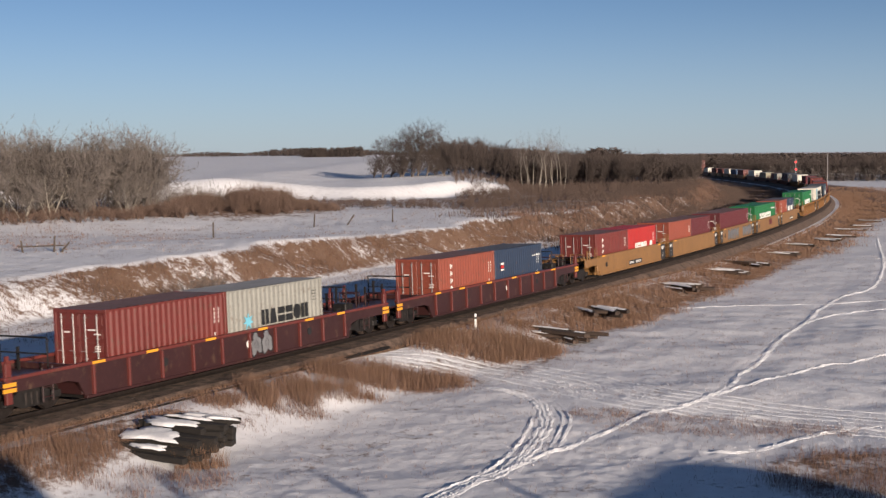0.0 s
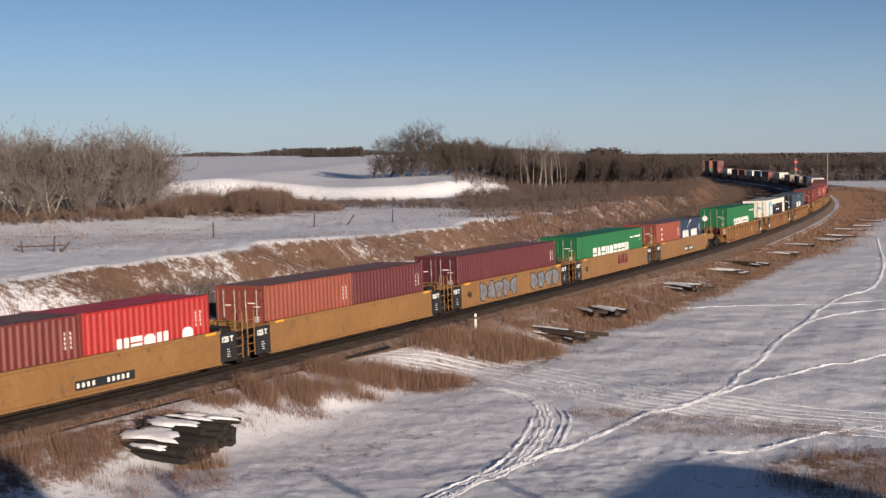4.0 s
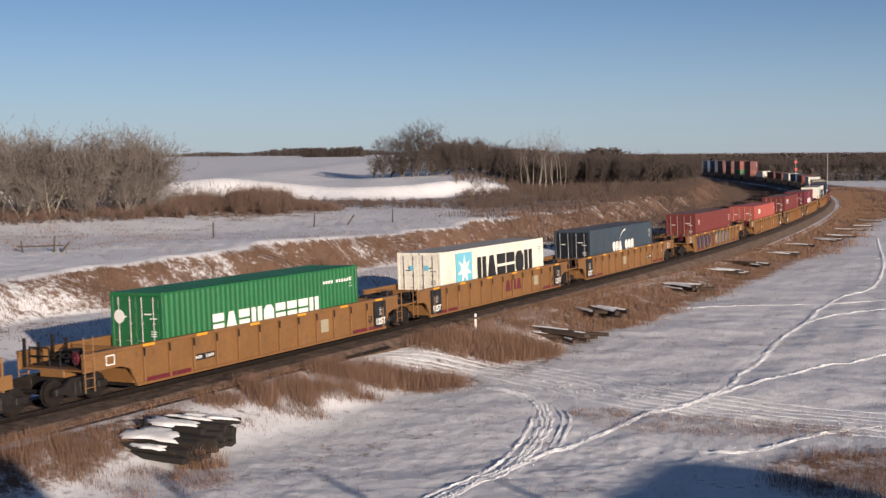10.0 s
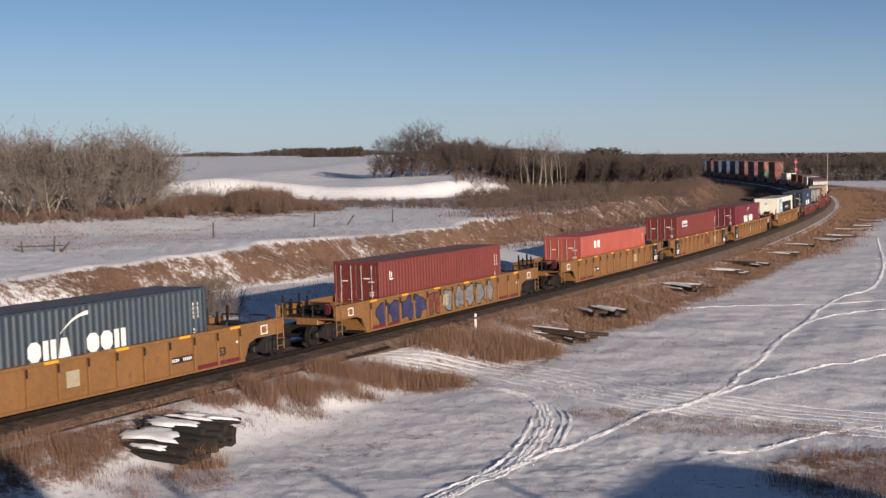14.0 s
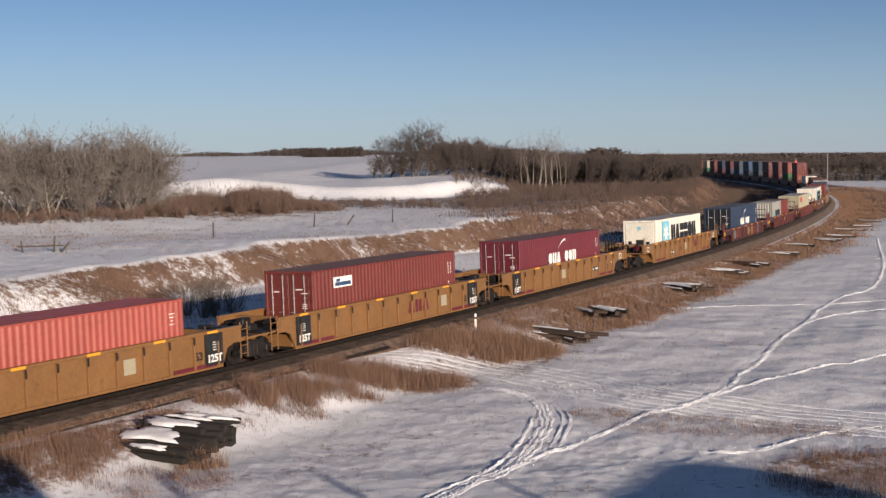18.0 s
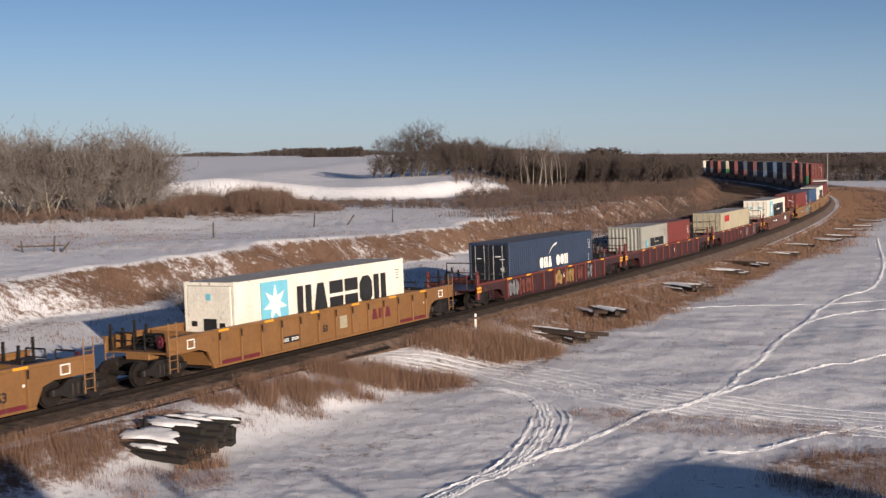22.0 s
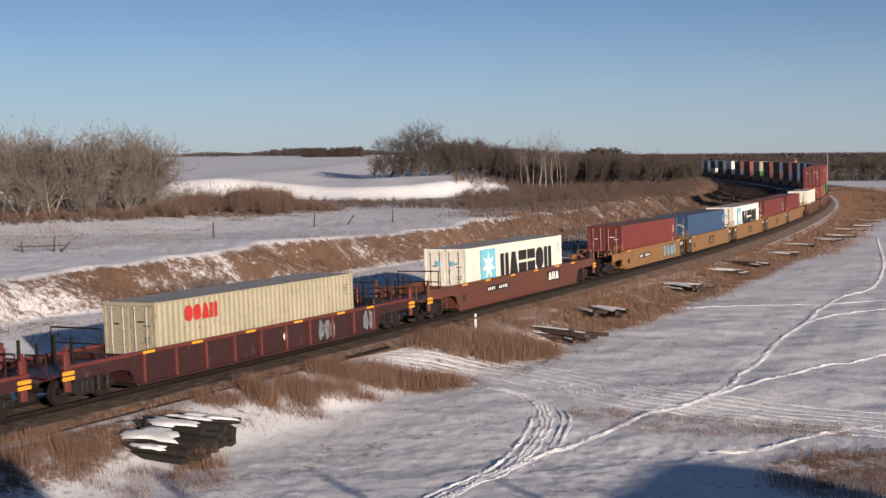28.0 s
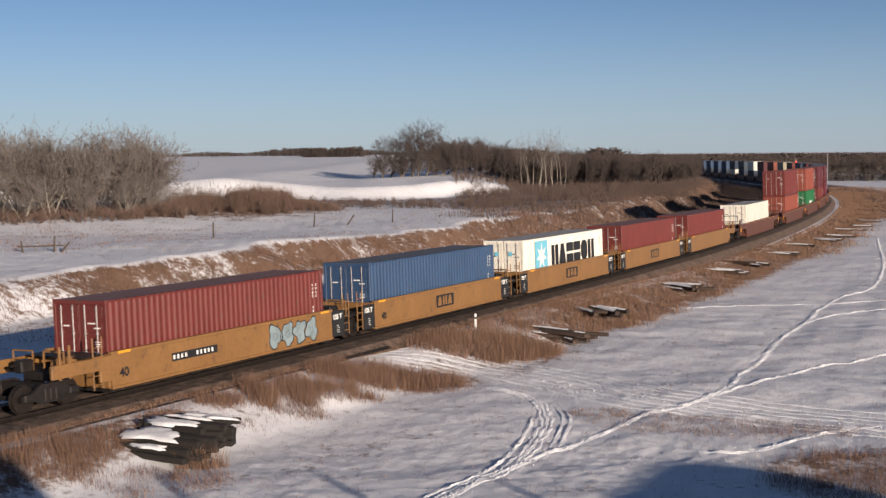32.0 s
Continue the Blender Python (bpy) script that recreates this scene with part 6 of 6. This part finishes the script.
    for words, size, x, z in numbers:
        lettered(car, words, size, x, z, -W - 0.056, BLACK)
    if plate:
        x, z, w, h = plate
        part("number_panel", cached(("plate", w, h), lambda b2: box(b2, -w / 2, w / 2, -0.006, 0.006, -h / 2, h / 2), BLACK), car, BLACK, (x, -W - 0.056, z), label="black number panel with white bars")
        part("stencil_row", cached(("pbars", w, h), lambda b2: [box(b2, -w / 2 + 0.06 + k * w / 12, -w / 2 + 0.06 + k * w / 12 + w / 26, -0.005, 0.005, -h * 0.26, h * 0.26) for k in range(11) if k not in (4, 5)], WHITE), car, WHITE, (x, -W - 0.064, z))
    for mat, x0, x1, n, seed in ([spray] if isinstance(spray, tuple) else spray or []):
        rr = random.Random(seed)
        w = (x1 - x0) / n
        shapes = []
        for k in range(n):
            cx, m = x0 + (k + 0.5) * w, 18
            ph, q1, q2 = rr.uniform(0, 6), rr.uniform(0.1, 0.28), rr.uniform(0.08, 0.22)
            ring = []
            for q in range(m):
                a = 2 * math.pi * q / m
                f = 1 + q1 * math.sin(3 * a + ph) + q2 * math.sin(5 * a + 2 * ph)
                ring.append((cx + w * 0.52 * math.cos(a) * f, (z0 + z1) / 2 + max(-0.46, min(0.46, 0.42 * math.sin(a) * f)) * (z1 - z0)))
            shapes.append(ring)

        def tag(b2):
            for k, ring in enumerate(shapes):
                b2.faces.new([b2.verts.new((x, -0.004 - 0.0008 * k, z)) for x, z in ring])

        def strokes(b2):
            for k, ring in enumerate(shapes):
                m = len(ring)
                cx, cz = sum(p[0] for p in ring) / m, sum(p[1] for p in ring) / m
                for scale in (1.0, 0.3):
                    for q in range(m):
                        (ax, az), (bx2, bz) = ring[q], ring[(q + 1) % m]
                        pts = [(cx + (x - cx) * scale * g, cz + (z - cz) * scale * g) for x, z, g in ((ax, az, 1.0), (bx2, bz, 1.0), (bx2, bz, 0.90), (ax, az, 0.90))]
                        b2.faces.new([b2.verts.new((x, -0.0135, z)) for x, z in pts])

        part("graffiti", cached(("tag", seed), tag, mat), car, mat, (0, -W - 0.052, 0), label="sprayed graffiti patches")
        part("graffiti_outline", cached(("tagl", seed), strokes, BLACK), car, BLACK, (0, -W - 0.052, 0), label="black sprayed outlines")
    MOVING.append((car, s_front + 6.095, 0.0))
    return car


STD = 2.591
# cars in order along the train, the leading ones first
well_car("wine", -50.0, True, True)
well_car("wine", -27.79, True, True, spray=(GRAFF, 0.9, 2.2, 2, 11))
container("red", -27.79, 6.06, STD)
container("grey", -21.70, 6.06, STD, sign="star")
well_car("wine", -5.78, True, True)
container("orange", -5.78, 6.06, STD, sign="side_white")
container("navy", 0.32, 6.06, STD, sign="red_square")
well_car("smooth", 14.85, True, False, outer_end=-1, numbers=[("40", 0.42, -5.3, 0.72)], plate=(0.6, 0.62, 2.6, 0.3))
container("red", 14.85, 6.06, STD, sign="side_white")
container("bright_red", 20.95, 6.06, STD, sign="low_white")
well_car("smooth", 30.29, True, False)
container("orange", 30.29, 6.06, STD)
container("dark_red", 36.39, 6.06, STD)
well_car("smooth", 45.80, True, False, numbers=[("40", 0.42, -5.6, 0.72)], spray=[(GRAFF, -4.3, 0.2, 5, 3), (GRAFF, 1.9, 5.9, 4, 4)])
container("dark_red", 45.86, 12.19, STD)
well_car("smooth", 61.46, True, False, brand=(0.2, 0.72, 2.1, PAINT["wine"], False), numbers=[("40", 0.42, -5.6, 0.72)])
container("green", 61.46, 12.19, STD, sign="wide_white")
well_car("smooth", 77.0, True, True, plate=(1.2, 0.66, 2.6, 0.34))
container("orange", 77.0, 6.06, STD, sign="side_white")
container("navy", 83.1, 6.06, STD, sign="swoosh")
well_car("ribbed", 98.6, True, False, joints=(False, True), patch_at=3.1, numbers=[("53", 0.4, 6.29, 0.6)], plate=(-4.35, 0.72, 1.1, 0.22))
container("green", 98.6, sign="wide_white")
well_car("ribbed", 118.15, True, False, brand=(0.45, 0.62, 2.05, PAINT["wine"], False), numbers=[("53", 0.4, 6.29, 0.6)], patch_at=4.35)
container("white", 118.15, sign="star", smooth_wall=True)
well_car("ribbed", 137.65, True, True, joints=(True, False), numbers=[("53", 0.42, 6.29, 0.6)], plate=(4.35, 0.76, 1.1, 0.22))
container("slate", 137.65, sign="swoosh")
well_car("ribbed", 161.5, True, True, joints=(False, False), spray=[(GRAFF_NAVY, -6.9, -2.6, 4, 22), (GRAFF_RED, -2.5, -1.0, 2, 23), (GRAFF, -0.8, 4.5, 5, 21)])
container("red", 161.5, sign="small_square")
well_car("ribbed", 185.0, True, False, joints=(False, True), patch_at=3.1, numbers=[("53", 0.4, 6.29, 0.6)], plate=(-4.35, 0.72, 1.1, 0.22))
container("salmon", 185.0, 12.19, STD, sign="white_patch")
well_car("ribbed", 204.95, True, False, brand=(1.0, 0.62, 2.0, PAINT["wine"], False), numbers=[("53", 0.4, 6.29, 0.6)], patch_at=4.35)
container("red", 205.0, sign="small_plate")
well_car("ribbed", 224.65, True, True, joints=(True, False), numbers=[("53", 0.42, 6.29, 0.6)], plate=(4.35, 0.76, 1.1, 0.22))
container("wine", 224.65, sign="swoosh")
well_car("ribbed", 248.3, True, True, joints=(False, False), brand=(2.85, 0.7, 1.6, PAINT["wine"], False), numbers=[("53", 0.36, -0.9, 0.64)], plate=(-3.1, 0.64, 1.1, 0.26), patch_at=0.62)
container("white", 248.3, sign="star", smooth_wall=True, end="reefer")
well_car("wine", 271.65, True, True, spray=[(GRAFF, -6.9, -5.6, 3, 31), (GRAFF_RED, -5.2, -3.9, 3, 32), (GRAFF_OCHRE, -0.7, 0.5, 1, 33), (GRAFF_OCHRE, 1.0, 2.2, 3, 34), (GRAFF_RED, 2.8, 3.6, 2, 35), (GRAFF, 4.4, 5.2, 2, 36)])
container("navy", 271.65, sign="swoosh")
well_car("wine", 293.4, True, True)
container("grey", 293.4, 6.06, STD, sign="star", end="plain")
container("red", 299.5, 6.06, STD)
well_car("wine", 315.9, True, True, spray=[(GRAFF, 3.0, 4.2, 3, 41), (GRAFF, 6.3, 7.2, 2, 42)])
container("beige", 315.9, 12.19, STD, sign="red_word")
well_car("brown", 338.5, True, True, brand=(3.4, 0.72, 1.5, WHITE, True), plate=(-3.1, 0.95, 2.6, 0.3), numbers=[("53", 0.42, -7.2, 0.62)])
container("white", 338.5, sign="star", smooth_wall=True)
well_car("smooth", 361.1, True, False, outer_end=-1, numbers=[("40", 0.42, -5.9, 0.62)], plate=(-2.2, 0.9, 2.4, 0.28), spray=(GRAFF_BLUE, 2.0, 5.2, 4, 51))
container("red", 361.1, 12.19)
well_car("smooth", 376.9, True, False, brand=(-0.6, 0.66, 1.5, PAINT["yellow"], True), numbers=[("40", 0.42, -5.7, 0.62)])
container("blue", 376.9, 12.19)
well_car("smooth", 392.75, True, False, brand=(-0.6, 0.66, 1.5, PAINT["yellow"], True))
container("white", 392.75, 12.19, sign="star")
well_car("smooth", 408.5, True, False, brand=(-0.6, 0.66, 1.5, PAINT["yellow"], True))
container("red", 408.5, 12.19)
well_car("smooth", 424.2, True, True)
container("red", 424.2, 12.19)
well_car("brown", 446.0, True, True)
container("white", 446.0, 12.19, sign="low_white", smooth_wall=True)

STACKS = [("red", "orange"), ("orange", "green"), ("dark_red", "red"), ("dark_red", "wine"), ("navy", "slate"), ("blue", "navy"), ("slate", "blue"), ("dark_red", "navy"), ("navy", "dark_red"),
          ("red", "dark_red"), ("beige", "green"), ("orange", "red"), ("dark_red", "slate"), ("white", "navy"), ("slate", "navy"), ("navy", "white"), ("blue", "slate"), ("blue", "navy"), ("blue", "slate"), ("blue", "navy"), ("blue", "slate"), ("navy", "slate")]
place = 470.5
for i, (upper, lower) in enumerate(STACKS):
    well_car("brown", place, True, True, panels=i < 4)
    container(lower, place, far=i > 3, sign="low_white" if lower == "green" else "")
    container(upper, place, base=0.26 + 2.9, far=i > 3)
    place += 21.5 if i < 1 else 19.7


def motions():
    for thing, place, height in MOVING:
        rows = [(float(t), track_pose(place - travelled(t)) @ Matrix.Translation((0, 0, height))) for t in range(0, 33)]
        walk(thing, rows)

motions()
